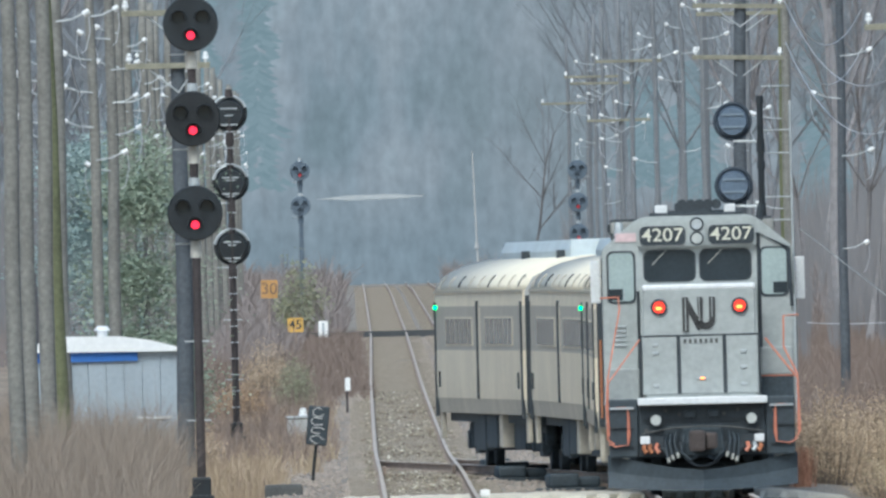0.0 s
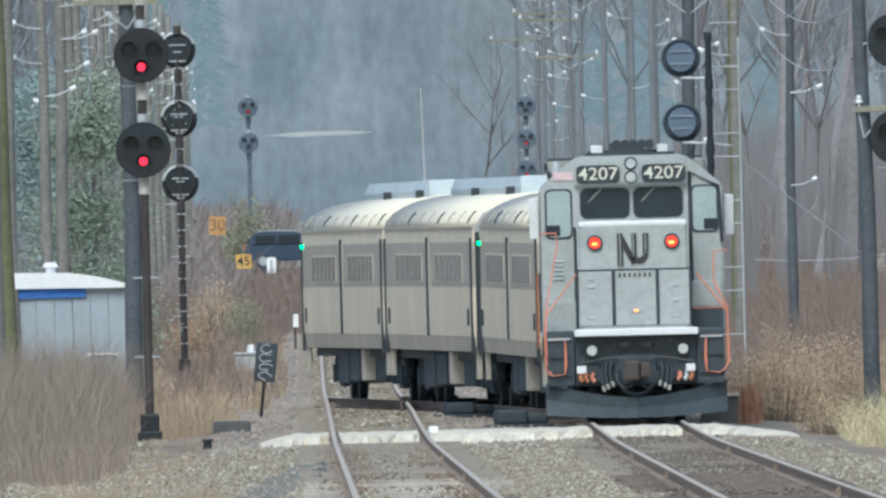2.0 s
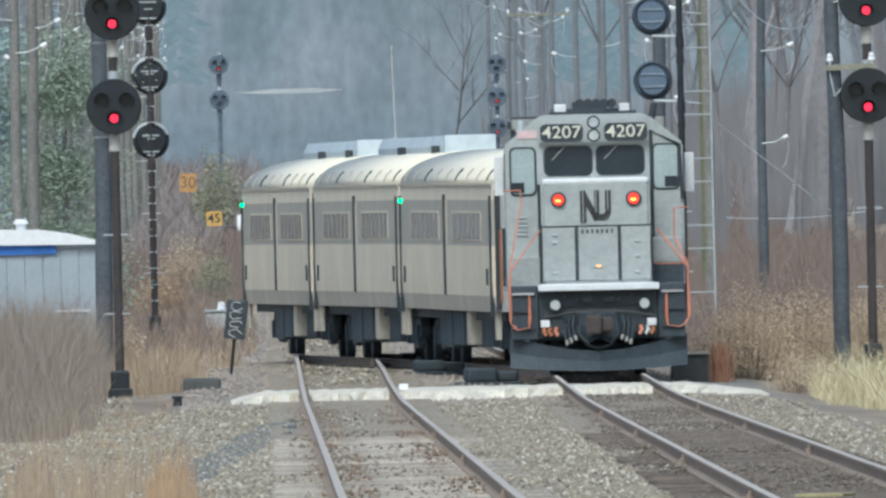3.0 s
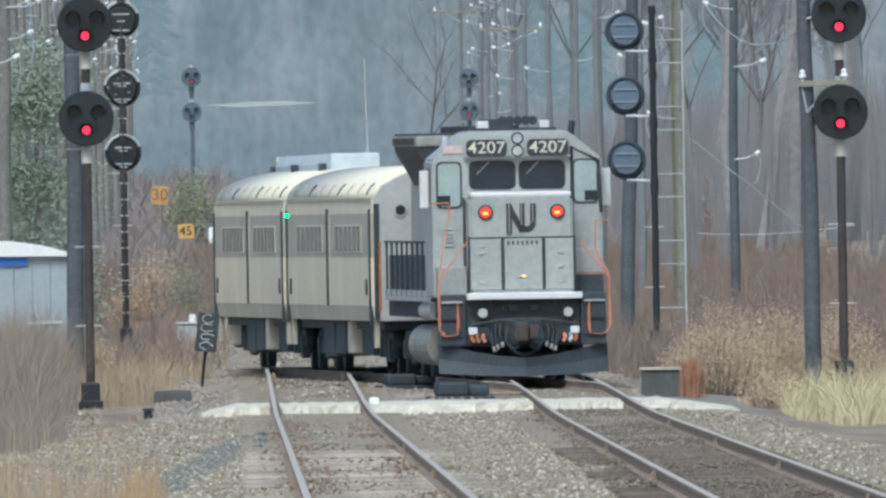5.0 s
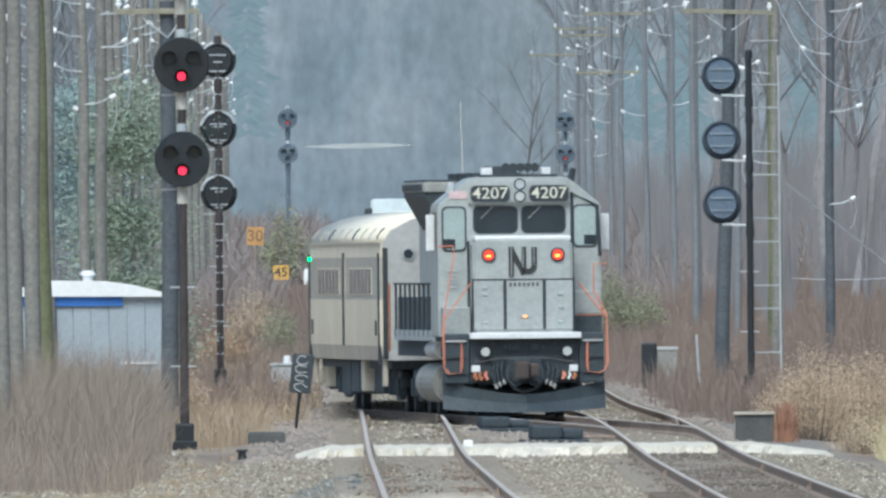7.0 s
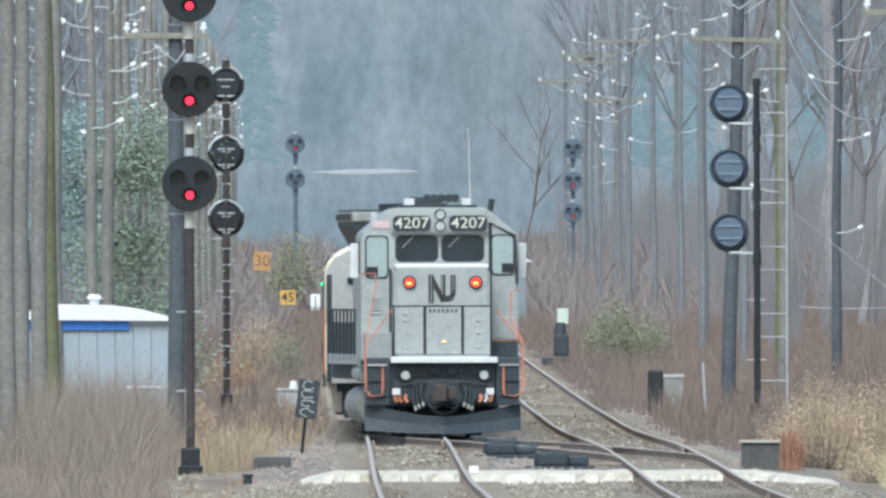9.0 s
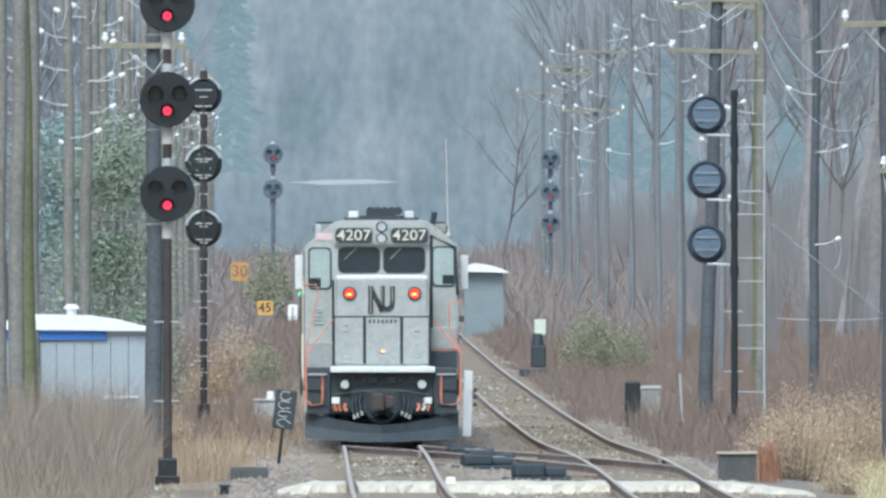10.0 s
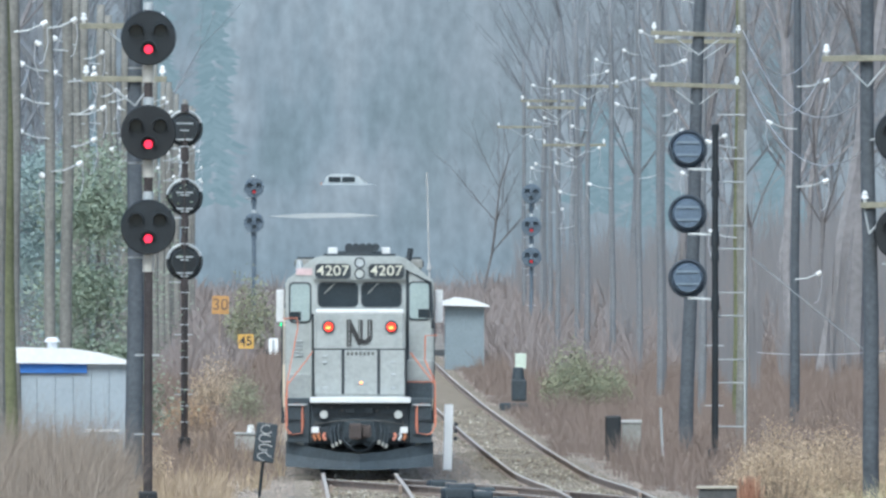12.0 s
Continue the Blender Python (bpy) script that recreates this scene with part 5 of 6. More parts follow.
    part("mast", rod(bmesh.new(), (0.1, 0, 0), (-0.1, 0, 7.9), 0.05, 0.035), END_GREY, t)
    part("fixture", rod(bmesh.new(), (0.0, 0, 3.6), (0.0, 0, 3.9), 0.12, 0.07), END_GREY, t)
    tagged(t, "thin pale pole with a small fixture", "pole")


small_works()


def track_clutter():
    f = empty("concrete_footing", pose(-1.07, 600, ground_z(-1.07, 600) - 0.05))
    part("block", B(-0.35, 0.32, -0.5, 0.5, 0, 0.26, bevel=0.06), CONC_DARK, f)
    tagged(f, "low weathered concrete footing in the grass", "footing")
    b = empty("steel_stub", pose(-1.45, 572, ground_z(-1.45, 572)))
    part("stub", rod(bmesh.new(), (0, 0, -0.05), (0, 0, 0.14), 0.09, 0.07, n=10), SIGNAL_BLACK, b)
    part("cap", rod(bmesh.new(), (0, 0, 0.13), (0, 0, 0.17), 0.11, 0.1, n=10), SIGNAL_BLACK, b)
    tagged(b, "short black steel stub beside the track", "stub")
    p = empty("plank", pose(5.0, 303, rail_z(303) - 0.15, 0, 0, 80))
    part("board", B(-0.35, 0.35, -0.22, 0.22, 0, 0.03, bevel=0.008), STRAW_WOOD, p)
    tagged(p, "pale yellowish plank lying between the rails", "plank")
    w = empty("white_block", pose(2.32, 561, rail_z(561) - 0.04))
    part("block", B(-0.08, 0.08, -0.1, 0.1, 0, 0.12, bevel=0.03), WHITE_PAINT, w)
    tagged(w, "small white block on the crossing slab", "block")


track_clutter()


# ---- road, cars and far distance ----
def far_road():
    y0 = 1452.0
    bm = bmesh.new()
    xs = np.arange(-80, 81, 2.0)
    rows = [[bm.verts.new((x, y, lerp(GRADE, y0) + 0.06)) for x in xs] for y in (y0 - 4, y0 + 4)]
    for i in range(len(xs) - 1):
        bm.faces.new((rows[0][i], rows[0][i + 1], rows[1][i + 1], rows[1][i]))
    ex = bmesh.ops.extrude_face_region(bm, geom=bm.faces[:])
    bmesh.ops.translate(bm, vec=(0, 0, -0.8), verts=[e for e in ex["geom"] if isinstance(e, bmesh.types.BMVert)])
    bmesh.ops.recalc_face_normals(bm, faces=bm.faces)
    tagged(part("road", bm, mat("worn_asphalt", (0.07, 0.075, 0.08), 0.85, 0, 0.25, 1.0)), "worn asphalt road across the tracks", "road", kind="structure")


far_road()


def motor_car(x, y, z, paint, label):
    c = empty("car", pose(x, y, z))
    body = bmesh.new()
    prism(body, [(-2.1, 0.35), (-2.12, 0.95), (-1.95, 1.02), (1.0, 1.0), (1.95, 0.86), (2.12, 0.7), (2.1, 0.35)], -0.9, 0.9)
    bmesh.ops.bevel(body, geom=[e for e in body.edges], offset=0.06, segments=2, affect="EDGES")
    part("body", body, paint, c)
    cab = bmesh.new()
    prism(cab, [(-1.95, 1.0), (-1.75, 1.5), (-1.3, 1.62), (0.0, 1.6), (0.35, 1.5), (1.05, 1.0)], -0.8, 0.8)
    bmesh.ops.bevel(cab, geom=[e for e in cab.edges], offset=0.06, segments=2, affect="EDGES")
    part("cabin", cab, paint, c)
    # pale panel that puts the roof's white glint into colour
    part("roof_panel", B(-1.5, 0.1, -0.72, 0.72, 1.6, 1.65, bevel=0.02), GALV, c, "pale panel that paints the roof glint")
    ws = bmesh.new()
    prism(ws, [(0.42, 1.48), (1.06, 1.03), (1.1, 1.06), (0.46, 1.51)], -0.72, 0.72)
    part("windshield", ws, LAMP_GLASS, c)
    for a, b in ((-1.6, -0.75), (-0.65, 0.25)):
        part("side_window", B(a, b, -0.83, -0.79, 1.08, 1.45, bevel=0.02), GLASS_DARK, c)
    for x in (-1.3, 1.35):
        for y in (-0.85, 0.85):
            w = part("wheel", rod(bmesh.new(), (x, y - 0.1, 0.34), (x, y + 0.1, 0.34), 0.34, n=20), BLACK, c)
            part("rim", rod(bmesh.new(), (x, y - 0.11, 0.34), (x, y - 0.09, 0.34), 0.2, n=14), GALV, w)
    part("headlight", B(2.02, 2.13, -0.85, -0.5, 0.68, 0.8, bevel=0.02), LAMP_GLASS, c)
    part("tail_light", B(-2.14, -2.06, -0.88, -0.6, 0.85, 1.05, bevel=0.02), RUST, c)
    return tagged(c, label, "car", group="passing cars")


def crossing_sign():
    p = empty("crossing_post", pose(-0.75, 1440, ground_z(-0.75, 1440)))
    part("post", rod(bmesh.new(), (0, 0, 0), (0, 0, 0.45), 0.04), GALV, p)
    part("plate", prism(bmesh.new(), rounded(-0.2, 0.2, 0.1, 0.85, 0.08), -0.06, -0.03), WHITE_PAINT, p)
    part("stripe", B(-0.04, 0.04, -0.07, -0.055, 0.2, 0.75), SHED, p)
    tagged(p, "small white striped plate beside the road", "sign")


crossing_sign()
CAR = motor_car(-10, 1452, lerp(GRADE, 1452) + 0.06, mat("dark_blue_car_paint", (0.05, 0.075, 0.12), 0.3, 0.2, 0.15, 1.0), "dark blue car with a painted roof glint on the road")
HILL_ROAD = (2368.0, 16.5)
PALE_CAR = motor_car(-40, HILL_ROAD[0], HILL_ROAD[1], mat("silver_car_paint", (0.5, 0.54, 0.56), 0.3, 0.2, 0.1, 1.0), "pale silver car on the hillside road")


def far_backdrop():
    m = bpy.data.materials.new("hazy_distance")
    m.use_nodes = True
    nt = m.node_tree
    nt.nodes.remove(nt.nodes["Principled BSDF"])
    # the backdrop glows by itself, with the haze put into its colours
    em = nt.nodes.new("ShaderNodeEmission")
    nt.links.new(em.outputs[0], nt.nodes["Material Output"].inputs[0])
    co = nt.nodes.new("ShaderNodeTexCoord")
    sp = nt.nodes.new("ShaderNodeSeparateXYZ")
    nt.links.new(co.outputs["Object"], sp.inputs[0])

    def grain(scale, stretch, detail, lo, hi, out_lo, out_hi):
        mp = nt.nodes.new("ShaderNodeMapping")
        mp.inputs["Scale"].default_value = stretch
        nt.links.new(co.outputs["Object"], mp.inputs[0])
        n = nt.nodes.new("ShaderNodeTexNoise")
        n.inputs["Scale"].default_value, n.inputs["Detail"].default_value = scale, detail
        nt.links.new(mp.outputs[0], n.inputs["Vector"])
        r = nt.nodes.new("ShaderNodeMapRange")
        for k, v in zip((1, 2, 3, 4), (lo, hi, out_lo, out_hi)):
            r.inputs[k].default_value = v
        nt.links.new(n.outputs[0], r.inputs[0])
        return r.outputs[0]

    def span(source, lo, hi, out_lo, out_hi):
        r = nt.nodes.new("ShaderNodeMapRange")
        for k, v in zip((1, 2, 3, 4), (lo, hi, out_lo, out_hi)):
            r.inputs[k].default_value = v
        nt.links.new(source, r.inputs[0])
        return r.outputs[0]

    def blend(fac, a, b, kind="MIX"):
        x = nt.nodes.new("ShaderNodeMix")
        x.data_type, x.blend_type = "RGBA", kind
        for k, v in ((0, fac), (6, a), (7, b)):
            if isinstance(v, (float, tuple)):
                x.inputs[k].default_value = v
            else:
                nt.links.new(v, x.inputs[k])
        return x.outputs[2]

    # crowns of the wood: evergreen, leafless and pale patches, haze painted into their glow
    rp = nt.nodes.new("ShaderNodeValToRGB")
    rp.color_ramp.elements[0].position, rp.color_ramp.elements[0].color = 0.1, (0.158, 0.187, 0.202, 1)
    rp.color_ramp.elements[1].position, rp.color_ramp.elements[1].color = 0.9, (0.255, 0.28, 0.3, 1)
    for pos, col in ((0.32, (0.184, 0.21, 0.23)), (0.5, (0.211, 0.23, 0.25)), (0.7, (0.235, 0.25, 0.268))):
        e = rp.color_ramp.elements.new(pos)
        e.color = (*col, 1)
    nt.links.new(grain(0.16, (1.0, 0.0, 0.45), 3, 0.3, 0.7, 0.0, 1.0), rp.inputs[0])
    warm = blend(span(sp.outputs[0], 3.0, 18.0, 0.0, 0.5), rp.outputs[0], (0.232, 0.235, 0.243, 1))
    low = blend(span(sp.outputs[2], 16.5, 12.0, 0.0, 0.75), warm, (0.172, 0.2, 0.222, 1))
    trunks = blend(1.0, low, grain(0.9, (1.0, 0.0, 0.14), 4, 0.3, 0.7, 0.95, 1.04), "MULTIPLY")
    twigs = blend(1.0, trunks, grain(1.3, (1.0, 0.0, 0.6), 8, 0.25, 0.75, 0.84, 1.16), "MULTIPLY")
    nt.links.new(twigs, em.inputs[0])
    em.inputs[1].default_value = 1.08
    bm = bmesh.new()
    rng = random.Random(4)
    xs = np.arange(-420, 421, 6.0)
    lo = [bm.verts.new((x, 2380 - 0.0006 * x * x, -5)) for x in xs]
    hi = [bm.verts.new((x, 2380 - 0.0006 * x * x, 62 + 8 * noise.noise((x * 0.02, 0, 0)) + rng.uniform(-2, 2))) for x in xs]
    for i in range(len(xs) - 1):
        bm.faces.new((lo[i], lo[i + 1], hi[i + 1], hi[i]))
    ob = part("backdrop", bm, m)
    tagged(ob, "glowing backdrop of a wooded hillside with painted blue-grey haze", "hillside", kind="structure")
    b2 = bmesh.new()
    prism(b2, [(-1.6, 15.13), (0.8, 14.98), (4.0, 15.03), (6.2, 15.18), (4.0, 15.36), (1.0, 15.33)], 2356, 2358)
    tagged(part("distant_roof", b2, mat("pale_distant_roof", (0.42, 0.45, 0.46), 0.8, 0, 0.15, 0.5)), "long pale strip of roof on the hillside", "roof", kind="structure")
    # added terrace with a parapet that carries the hillside road, blended by painted haze
    b3 = bmesh.new()
    y, z = HILL_ROAD
    step = [(y - 6, -4), (y - 6, z + 0.85), (y - 3, z + 0.85), (y - 3, z), (y + 8, z), (y + 8, -4)]
    near, far = [[b3.verts.new((x, py, pz)) for py, pz in step] for x in (-90, 90)]
    for i in range(6):
        b3.faces.new((near[i], near[(i + 1) % 6], far[(i + 1) % 6], far[i]))
    b3.faces.new(near[::-1])
    b3.faces.new(far)
    tagged(part("hill_terrace", b3, m), "added glowing terrace with painted haze under a hillside road", "hillside", kind="structure")
    # evergreens that stand out of the wood as blue-green glowing shapes, haze painted in
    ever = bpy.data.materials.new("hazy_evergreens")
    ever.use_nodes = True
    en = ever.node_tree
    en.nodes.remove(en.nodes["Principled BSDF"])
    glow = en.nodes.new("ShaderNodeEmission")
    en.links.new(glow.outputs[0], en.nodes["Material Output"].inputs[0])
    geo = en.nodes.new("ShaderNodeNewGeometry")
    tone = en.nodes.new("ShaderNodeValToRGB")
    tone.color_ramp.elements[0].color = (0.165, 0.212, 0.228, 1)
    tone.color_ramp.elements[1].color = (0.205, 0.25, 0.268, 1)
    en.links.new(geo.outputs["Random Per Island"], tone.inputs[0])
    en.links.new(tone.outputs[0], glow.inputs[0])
    v, f = [], []
    for cx, z0, h, w in ((-5.4, 16.0, 16.0, 2.6), (-9.5, 14.0, 20.0, 3.2), (-14.0, 15.0, 15.0, 3.0), (-21.0, 13.0, 19.0, 3.6), (21.5, 15.5, 7.5, 3.0), (25.0, 14.5, 9.5, 3.2), (34.0, 13.0, 16.0, 3.6)):
        for i in range(520):
            q = rng.random()
            side = rng.choice((-1, 1))
            reach = w * (1 - 0.8 * q) * (0.75 + 0.3 * math.sin(q * 31 + cx)) * rng.uniform(0.3, 1.0)
            x, z = cx + side * reach * rng.uniform(0.0, 0.9), z0 + h * q
            ln, dr, th = rng.uniform(0.5, 1.1), rng.uniform(0.1, 0.45), rng.uniform(0.12, 0.26)
            yy = HILL_ROAD[0] - 9 - rng.random()
            k = len(v)
            v += [(x, yy, z + th), (x + side * ln, yy, z - dr), (x + side * ln * 0.4, yy, z - th - dr * 0.5), (x - side * ln * 0.3, yy, z)]
            f.append((k, k + 1, k + 2, k + 3))
    tagged(raw("backdrop_evergreens", v, f, ever), "glowing blue-green evergreens with painted haze on the far hillside", "treeline", kind="structure")


far_backdrop()


# ---- trees and scrub ----
def branch_mesh(rng, height, spread, levels, r0):
    v, f, cut = [], [], set()

    def limb(p, d, ln, r, lv):
        k = 5 if lv > 1 else (4 if lv else 3)
        steps = 5 if lv == levels else 3
        prev = None
        for i in range(steps + 1):
            q = i / steps
            rr = r * (1 - 0.6 * q)
            t = d.to_track_quat("Z", "Y")
            ring = len(v)
            for j in range(k):
                a = 2 * math.pi * j / k
                v.append(tuple(p + t @ Vector((rr * math.cos(a), rr * math.sin(a), 0))))
                if lv == levels:
                    cut.add(len(v) - 1)
            if prev is not None:
                for j in range(k):
                    f.append((prev + j, prev + (j + 1) % k, ring + (j + 1) % k, ring + j))
            prev = ring
            if lv and i >= (2 if lv == levels else 1):
                for _ in range(3 if lv == levels else 3):
                    out = Vector((rng.gauss(0, 1), rng.gauss(0, 1), 0))
                    out.normalize()
                    nd = (d * rng.uniform(0.5, 1.0) + out * spread * rng.uniform(0.6, 1.1) + Vector((0, 0, 0.25))).normalized()
                    limb(p.copy(), nd, ln * rng.uniform(0.32, 0.5), rr * rng.uniform(0.35, 0.55), lv - 1)
            d = (d + Vector((rng.gauss(0, 0.08), rng.gauss(0, 0.08), 0.03))).normalized()
            p = p + d * (ln / steps)

    limb(Vector((0, 0, -0.3)), Vector((0, 0, 1)), height, r0, levels)
    return v, f, cut


def bare_tree_kind(seed, height, r0):
    rng = random.Random(seed)
    v, f, cut = branch_mesh(rng, height, 0.75, 3, r0)
    trunk_faces = [q for q in f if max(q) in cut]
    crown_faces = [q for q in f if max(q) not in cut]
    made = []
    # plain bark first, then the haze-tinted copies for farther trees
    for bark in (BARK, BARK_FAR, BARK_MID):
        pair = []
        for name, faces in (("trunk", trunk_faces), ("crown", crown_faces)):
            used = sorted({i for q in faces for i in q})
            at = {i: n for n, i in enumerate(used)}
            me = bpy.data.meshes.new(name)
            me.from_pydata([v[i] for i in used], [], [tuple(at[i] for i in q) for q in faces])
            me.update()
            me.materials.append(bark)
            pair.append(me)
        made.append(pair)
    return made


BARE = [bare_tree_kind(s, h, r) for s, h, r in ((1, 17, 0.2), (2, 20, 0.24), (3, 15, 0.16), (4, 22, 0.27), (5, 13, 0.13))]


def bare_tree(x, y, kind, turn, size, far):
    t = empty("bare_tree", pose(x, y, ground_z(x, y)) @ Matrix.Rotation(turn, 4, "Z") @ Matrix.Diagonal((size, size, size, 1)))
    for me in BARE[kind][far]:
        o = new(me.name.split(".")[0], me)
        o.parent = t
    tagged(t, "bare grey winter tree with upswept limbs", "tree", group="bare trees")


def woods():
    rng = random.Random(31)
    for side in (-1, 1):
        for i in range(36 if side > 0 else 45):
            y = rng.uniform(720, 2300)
            near = (8.6 if side > 0 else 5.4) + 0.001 * (y - 700) * 3
            half = y * 0.0131 + 4.0
            x = side * rng.uniform(near, max(near + 3.0, near + half * 0.75)) + (3.5 if side > 0 else 0)
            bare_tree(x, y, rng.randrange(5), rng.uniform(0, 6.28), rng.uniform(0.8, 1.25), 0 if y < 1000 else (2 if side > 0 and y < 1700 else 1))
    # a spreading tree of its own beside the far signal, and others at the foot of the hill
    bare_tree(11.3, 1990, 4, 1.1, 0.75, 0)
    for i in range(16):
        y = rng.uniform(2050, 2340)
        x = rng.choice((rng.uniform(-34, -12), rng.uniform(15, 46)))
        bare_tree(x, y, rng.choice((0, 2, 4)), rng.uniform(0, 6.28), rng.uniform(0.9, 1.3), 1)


woods()


def conifer(x, y, h, r, seed, material, label, low=0.3, clumps_n=22):
    """A trunk inside a loose crown of clumps of short needle sprays."""
    rng = random.Random(seed)
    t = empty("conifer", pose(x, y, ground_z(x, y)))
    part("trunk", rod(bmesh.new(), (0, 0, -0.2), (0, 0, h), 0.11, 0.03, n=8), BARK_MID, t)
    v, f = [], []
    clumps = []
    for i in range(clumps_n):
        q = rng.uniform(low, 0.97)
        a = rng.uniform(0, 6.283)
        out = r * (1.1 - q * 0.75) * math.sqrt(rng.random())
        clumps.append((Vector((out * math.cos(a), out * math.sin(a), h * q)), rng.uniform(0.3, 0.75)))
    for i in range(32000):
        o, w = clumps[i % len(clumps)]
        c = o + Vector((rng.gauss(0, w), rng.gauss(0, w), rng.gauss(0, w * 0.6)))
        a = rng.uniform(0, 6.283)
        ln = rng.uniform(0.036, 0.09)
        d = Vector((math.cos(a), math.sin(a), rng.uniform(-0.5, 0.35))).normalized()
        s = d.cross(Vector((rng.gauss(0, 1), rng.gauss(0, 1), rng.gauss(0, 1)))).normalized() * rng.uniform(0.018, 0.035)
        k = len(v)
        v += [tuple(c - d * ln * 0.5), tuple(c + s), tuple(c + d * ln), tuple(c - s)]
        f.append((k, k + 1, k + 2, k + 3))
    raw("crown", v, f, material, t)
    tagged(t, label, "tree", group="conifers")


conifer(-4.5, 790, 7.2, 0.85, 1, PINE, "tall green evergreen behind the hut", 0.12, 34)
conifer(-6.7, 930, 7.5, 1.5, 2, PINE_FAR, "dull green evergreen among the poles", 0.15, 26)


def blades(name, area, count, height, material, seed, width=0.012, lean=0.35, label="", category="grass"):
    """Many thin upright blades on the ground, in tufts."""
    rng = random.Random(seed)
    v, f = [], []
    x0, x1, y0, y1 = area
    i = 0
    while i < count:
        cx, cy = rng.uniform(x0, x1), rng.uniform(y0, y1)
        edge = min(1.0, (cx - x0) / 0.4, (x1 - cx) / 0.4)
        if rng.random() > max(0.15, edge):
            continue
        tall = height * rng.uniform(0.45, 1.1) * (0.5 + 0.5 * edge) * (0.75 + 0.5 * noise.noise((cx * 1.3, cy * 0.1, seed)))
        for _ in range(14):
            x, y = cx + rng.gauss(0, 0.08), cy + rng.gauss(0, 0.3)
            z = ground_z(x, y) - 0.03
            h = tall * rng.uniform(0.5, 1.1)
            dx, dy = rng.gauss(0, lean) * h, rng.gauss(0, lean) * h
            w = width * rng.uniform(0.6, 1.4)
            k = len(v)
            v += [(x - w, y, z), (x + w, y, z), (x + dx * 0.4 + w * 0.8, y + dy * 0.4, z + h * 0.6), (x + dx * 0.4 - w * 0.8, y + dy * 0.4, z + h * 0.6), (x + dx, y + dy, z + h)]
            f += [(k, k + 1, k + 2, k + 3), (k + 3, k + 2, k + 4)]
            i += 1
    ob = raw(name, v, f, material)
    tagged(ob, label, category, kind="stuff")


blades("low_brush", (-6.5, -2.65, 480, 560), 12000, 0.9, BRUSH, 16, 0.005, 0.26, "low grey-brown brush beside the line", "brush")
blades("dry_brush", (-7.2, -2.8, 540, 648), 34000, 2.15, BRUSH, 1, 0.0045, 0.3, "grey-brown bare brush beside the line", "brush")
blades("dry_grass", (-6.0, -1.1, 603, 660), 18000, 0.8, DRY_GRASS, 2, 0.006, 0.32, "tan dry grass along the verge")
blades("tall_grass", (-2.7, -1.05, 300, 350), 560, 1.25, DRY_GRASS, 13, 0.004, 0.12, "tall grey-tan dry grass close to the track")
blades("russet_grass", (-1.15, -0.62, 305, 335), 420, 1.15, RUSSET, 3, 0.004, 0.12, "russet dry grass tufts close to the track")
blades("far_grass", (-9, -0.1, 660, 960), 9000, 0.7, DRY_GRASS, 14, 0.009, 0.34, "tan dry grass and weeds along the bank")
blades("far_grass", (-9, -0.1, 700, 1300), 28000, 1.1, WEEDS, 4, 0.006, 0.34, "tan dry grass and weeds along the bank")
blades("far_grass", (6.9, 18, 640, 1350), 60000, 1.15, WEEDS, 5, 0.0055, 0.36, "brown dry weeds along the bank")
blades("shoulder_weeds", (6.1, 8.6, 790, 1320), 20000, 0.5, WEEDS, 21, 0.006, 0.4, "low brown dry weeds on the ballast shoulder")
blades("shoulder_weeds", (-2.6, 0.95, 960, 1440), 12000, 0.75, WEEDS, 22, 0.009, 0.4, "low brown dry weeds on the ballast shoulder")
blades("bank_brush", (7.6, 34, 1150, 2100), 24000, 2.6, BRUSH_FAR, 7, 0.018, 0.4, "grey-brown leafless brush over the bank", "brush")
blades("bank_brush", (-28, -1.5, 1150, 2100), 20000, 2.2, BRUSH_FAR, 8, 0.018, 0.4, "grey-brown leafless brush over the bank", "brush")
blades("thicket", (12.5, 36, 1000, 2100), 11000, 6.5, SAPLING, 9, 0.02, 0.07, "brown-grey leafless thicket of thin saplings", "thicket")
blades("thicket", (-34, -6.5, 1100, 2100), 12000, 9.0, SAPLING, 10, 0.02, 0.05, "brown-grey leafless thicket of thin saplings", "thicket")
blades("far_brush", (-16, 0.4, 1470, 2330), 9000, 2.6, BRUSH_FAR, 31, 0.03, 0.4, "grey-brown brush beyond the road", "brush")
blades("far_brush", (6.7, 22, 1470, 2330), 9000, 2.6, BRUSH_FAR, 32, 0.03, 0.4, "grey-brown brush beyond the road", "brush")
blades("straw_grass", (9.0, 12.6, 520, 590), 8000, 1.0, STRAW, 6, 0.006, 0.55, "pale straw-yellow grass beside the signal")


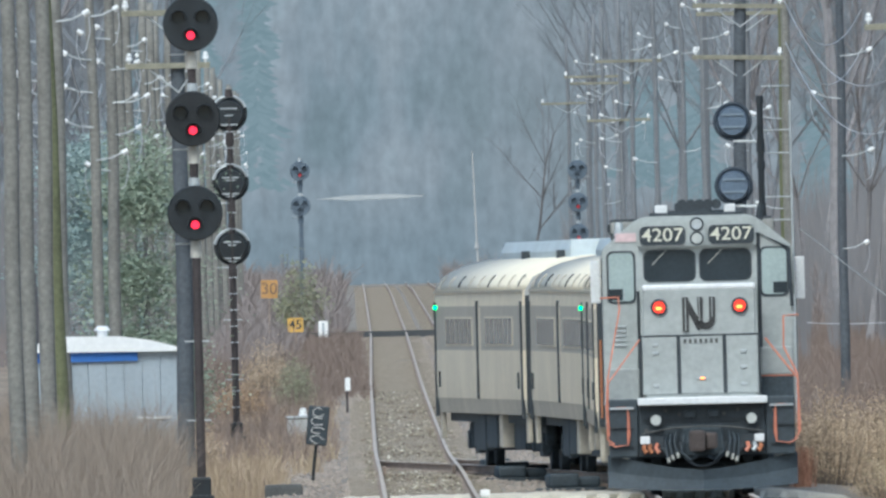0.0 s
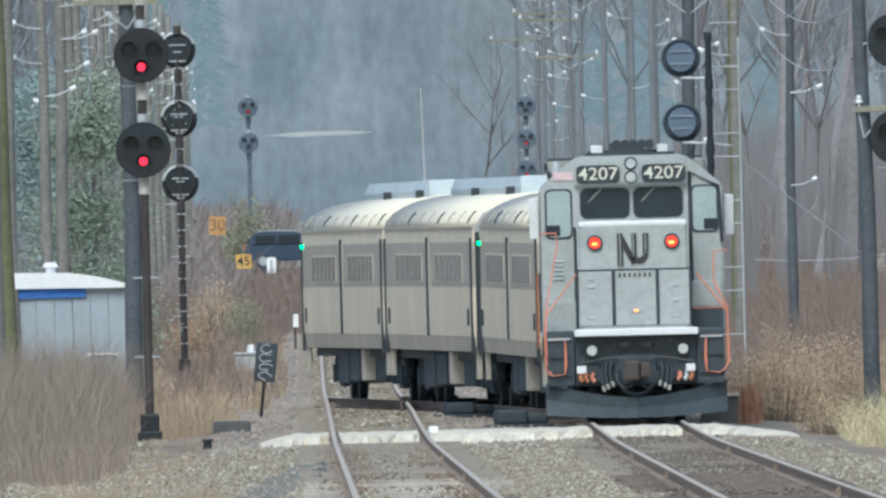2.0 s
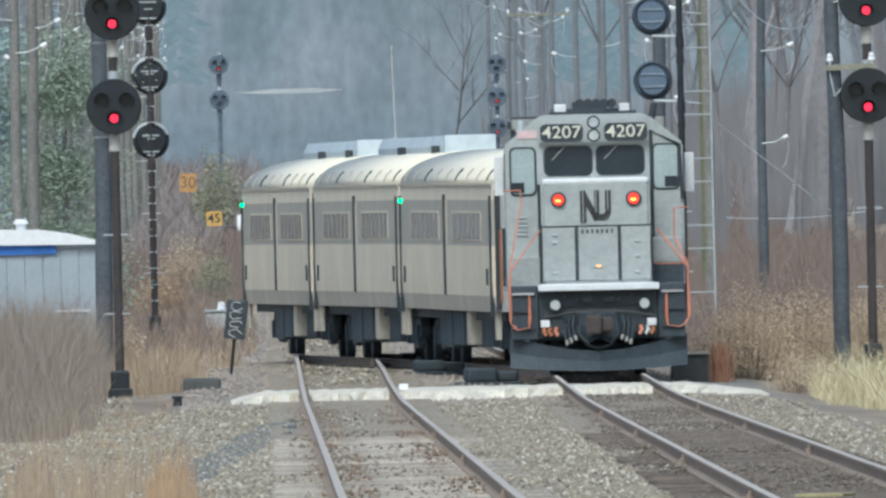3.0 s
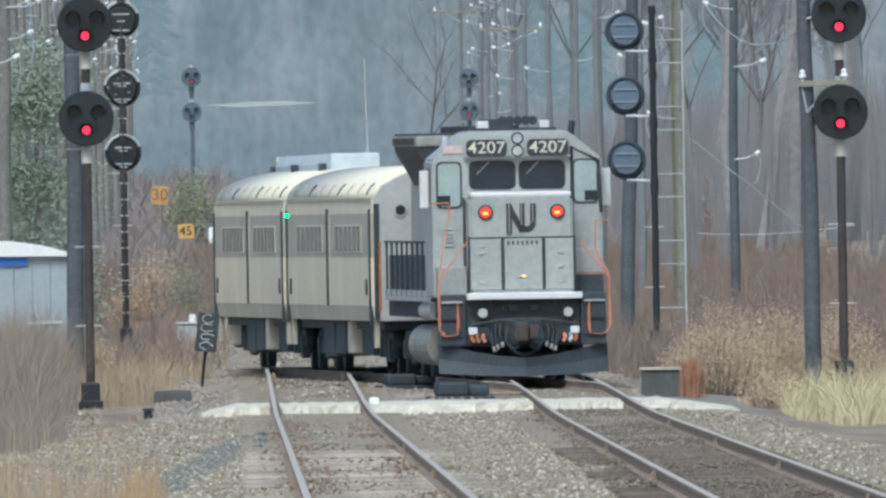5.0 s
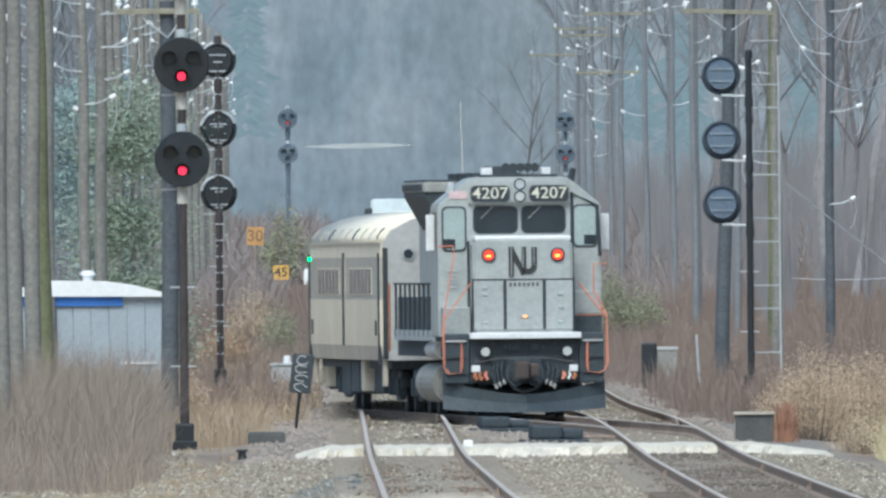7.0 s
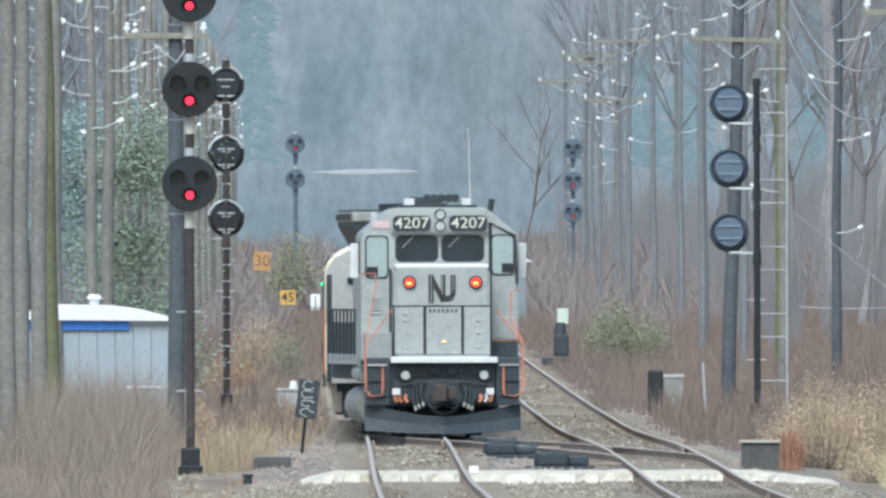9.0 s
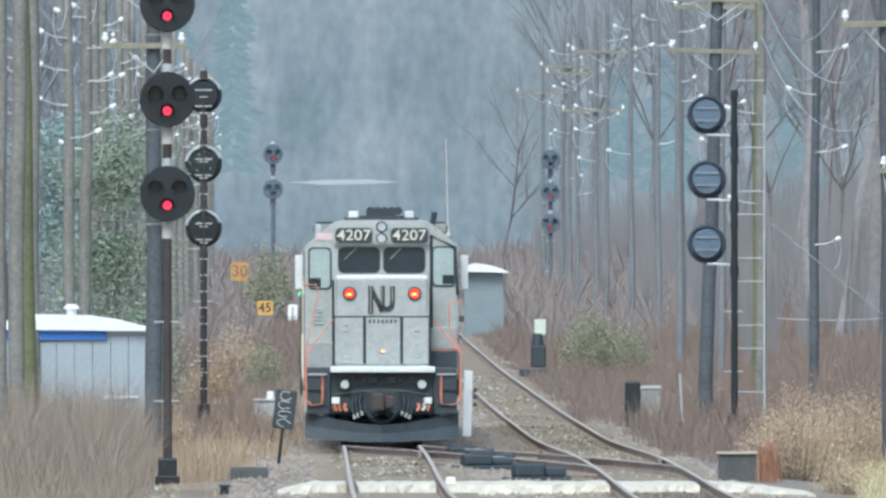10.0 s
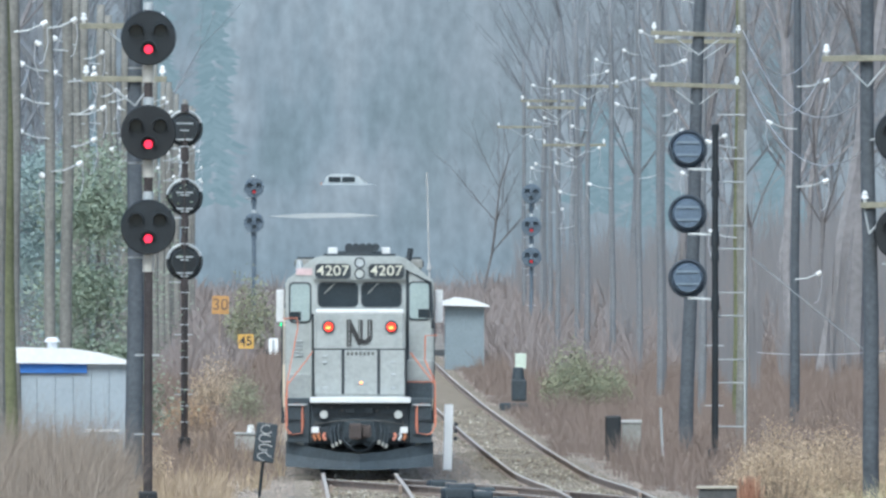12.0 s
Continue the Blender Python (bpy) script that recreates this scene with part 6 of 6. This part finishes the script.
def shrub(x, y, w, d, h, n, material, seed, label, leaf=0.032, stems=150):
    rng = random.Random(seed)
    z0 = ground_z(x, y)
    s = empty("shrub", pose(x, y, z0))
    bm_v, bm_f = [], []
    tips = []
    for i in range(stems):
        a = rng.uniform(0, 6.283)
        rr = math.sqrt(rng.random())
        tip = Vector((w / 2 * rr * math.cos(a), d / 2 * rr * math.sin(a), h * (1 - 0.55 * rr * rr) * rng.uniform(0.7, 1.12)))
        base = Vector((tip.x * 0.6, tip.y * 0.6, -0.1))
        side = Vector((0.012, 0, 0))
        k = len(bm_v)
        bm_v += [tuple(base - side), tuple(base + side), tuple(tip)]
        bm_f.append((k, k + 1, k + 2))
        tips.append((base, tip))
    raw("twig_mass", bm_v, bm_f, BRUSH, s)
    v, f = [], []
    for i in range(n):
        b, t = rng.choice(tips)
        p = b.lerp(t, rng.uniform(0.25, 1.03)) + Vector((rng.gauss(0, 0.12), rng.gauss(0, 0.12), rng.gauss(0, 0.09)))
        d1 = Vector((rng.gauss(0, 1), rng.gauss(0, 1), rng.gauss(0, 1))).normalized() * leaf * rng.uniform(0.5, 1.4)
        d2 = d1.cross(Vector((rng.gauss(0, 1), rng.gauss(0, 1), rng.gauss(0, 1)))).normalized() * leaf * 0.45
        k = len(v)
        v += [tuple(p - d1), tuple(p + d2), tuple(p + d1), tuple(p - d2)]
        f.append((k, k + 1, k + 2, k + 3))
    raw("foliage", v, f, material, s)
    tagged(s, label, "shrub", group="shrubs")


shrub(8.55, 598, 1.8, 4.0, 1.62, 17000, SHRUB, 1, "withered tan shrub with dry seed heads", 0.021)
shrub(9.6, 606, 1.9, 4.0, 1.6, 17000, SHRUB, 2, "withered brown shrub beside the pole", 0.021)
shrub(10.9, 612, 1.8, 4.0, 1.55, 15000, SHRUB, 3, "withered brown shrub beside the pole", 0.021)
shrub(9.2, 578, 1.2, 3.0, 0.75, 3000, SHRUB, 12, "low withered tan shrub at the grass edge", 0.026, 90)
shrub(8.25, 1000, 1.7, 5.0, 2.0, 7000, OLIVE, 4, "rounded olive-green shrub on the bank", 0.05, 220)
shrub(9.5, 1020, 1.3, 5.0, 1.5, 4000, OLIVE, 5, "low olive shrub on the bank", 0.05)
shrub(-1.7, 1480, 2.6, 6.0, 3.4, 2600, OLIVE, 6, "yellow-green shrub beside the far signal", 0.09)
shrub(-2.6, 870, 1.3, 4.0, 1.3, 3500, RUSSET, 8, "russet withered shrub beyond the signal")
shrub(-1.25, 910, 1.0, 4.0, 1.6, 3500, OLIVE, 9, "dull olive shrub beside the line")
shrub(-2.2, 980, 1.6, 5.0, 2.0, 3500, SHRUB, 10, "tan withered shrub on the bank")
shrub(-3.3, 700, 1.6, 4.0, 1.2, 3600, SHRUB, 7, "withered russet shrub on the verge")


# ---- ballast, leaves ----
def stones(name, area, count, material, seed, size, label, keep=None):
    rng = random.Random(seed)
    v, f = [], []
    x0, x1, y0, y1 = area
    for i in range(count):
        x = rng.uniform(x0, x1)
        y = y0 * (y1 / y0) ** rng.random()
        if keep and not keep(x, y):
            continue
        r = size * rng.uniform(0.5, 1.3)
        z = ground_z(x, y) + r * 0.2 + (0.035 if not off_ties(x, y) else 0.0)
        k = len(v)
        j = [rng.uniform(0.7, 1.25) for _ in range(6)]
        a = rng.uniform(0, 1.5)
        c, s = math.cos(a) * r, math.sin(a) * r
        v += [(x + c * j[0], y + s * j[0], z), (x - s * j[1], y + c * j[1], z), (x - c * j[2], y - s * j[2], z), (x + s * j[3], y - c * j[3], z),
              (x, y, z + r * 0.8 * j[4]), (x, y, z - r * 0.8)]
        f += [(k, k + 1, k + 4), (k + 1, k + 2, k + 4), (k + 2, k + 3, k + 4), (k + 3, k, k + 4), (k + 1, k, k + 5), (k + 2, k + 1, k + 5), (k + 3, k + 2, k + 5), (k, k + 3, k + 5)]
    tagged(raw(name, v, f, material), label, "ballast", kind="stuff")


def off_ties(x, y):
    edge = 0.98 + 0.5 * noise.noise((x * 1.5, y * 0.35, 7.0))
    return abs(x - left_x(y)) > edge and abs(x - right_x(y)) > edge


stones("ballast", (-2.6, 8.4, 270, 557), 95000, STONES, 1, 0.028, "loose grey ballast stones between the tracks", off_ties)
stones("ballast", (-1.4, 7.4, 552, 1440), 30000, STONES_RUSTY, 2, 0.045, "loose rust-brown ballast stones beyond the crossing", off_ties)
stones("fine_ballast", (-1.1, 0.45, 350, 495), 18000, STONES_BLUE, 3, 0.024, "patch of blue-grey fine stone beside the track", lambda x, y: abs(x + 0.72 - 0.0098 * (y - 385)) < 0.3 + 0.12 * noise.noise((x * 2, y * 0.08, 0)))
stones("tie_ballast", (0.1, 2.8, 280, 557), 7000, STONES, 4, 0.024, "stray ballast stones on the pale ties", lambda x, y: not off_ties(x, y) and int(x * 97 + y * 31) % 3 == 0)
stones("tie_ballast", (3.9, 7.2, 280, 557), 11000, STONES_DARK, 8, 0.026, "dark oily ballast stones between the ties", lambda x, y: not off_ties(x, y))
stones("verge_gravel", (-5.5, -2.2, 300, 610), 16000, STONES, 7, 0.034, "scattered gravel and earth clods on the verge")
blades("verge_weeds", (-5.5, -1.2, 380, 600), 2600, 0.22, DRY_GRASS, 15, 0.006, 0.5, "sparse low dry weeds in the gravel")
stones("tie_ballast", (0.4, 6.6, 565, 1000), 9000, STONES, 6, 0.04, "stray ballast stones on the far ties", lambda x, y: not off_ties(x, y))
stones("fallen_leaves", (0.55, 2.5, 300, 540), 2200, LEAF_LITTER, 5, 0.021, "fallen brown leaves along the rails", lambda x, y: abs(abs(x - left_x(y)) - 0.6) < 0.28)

motions()
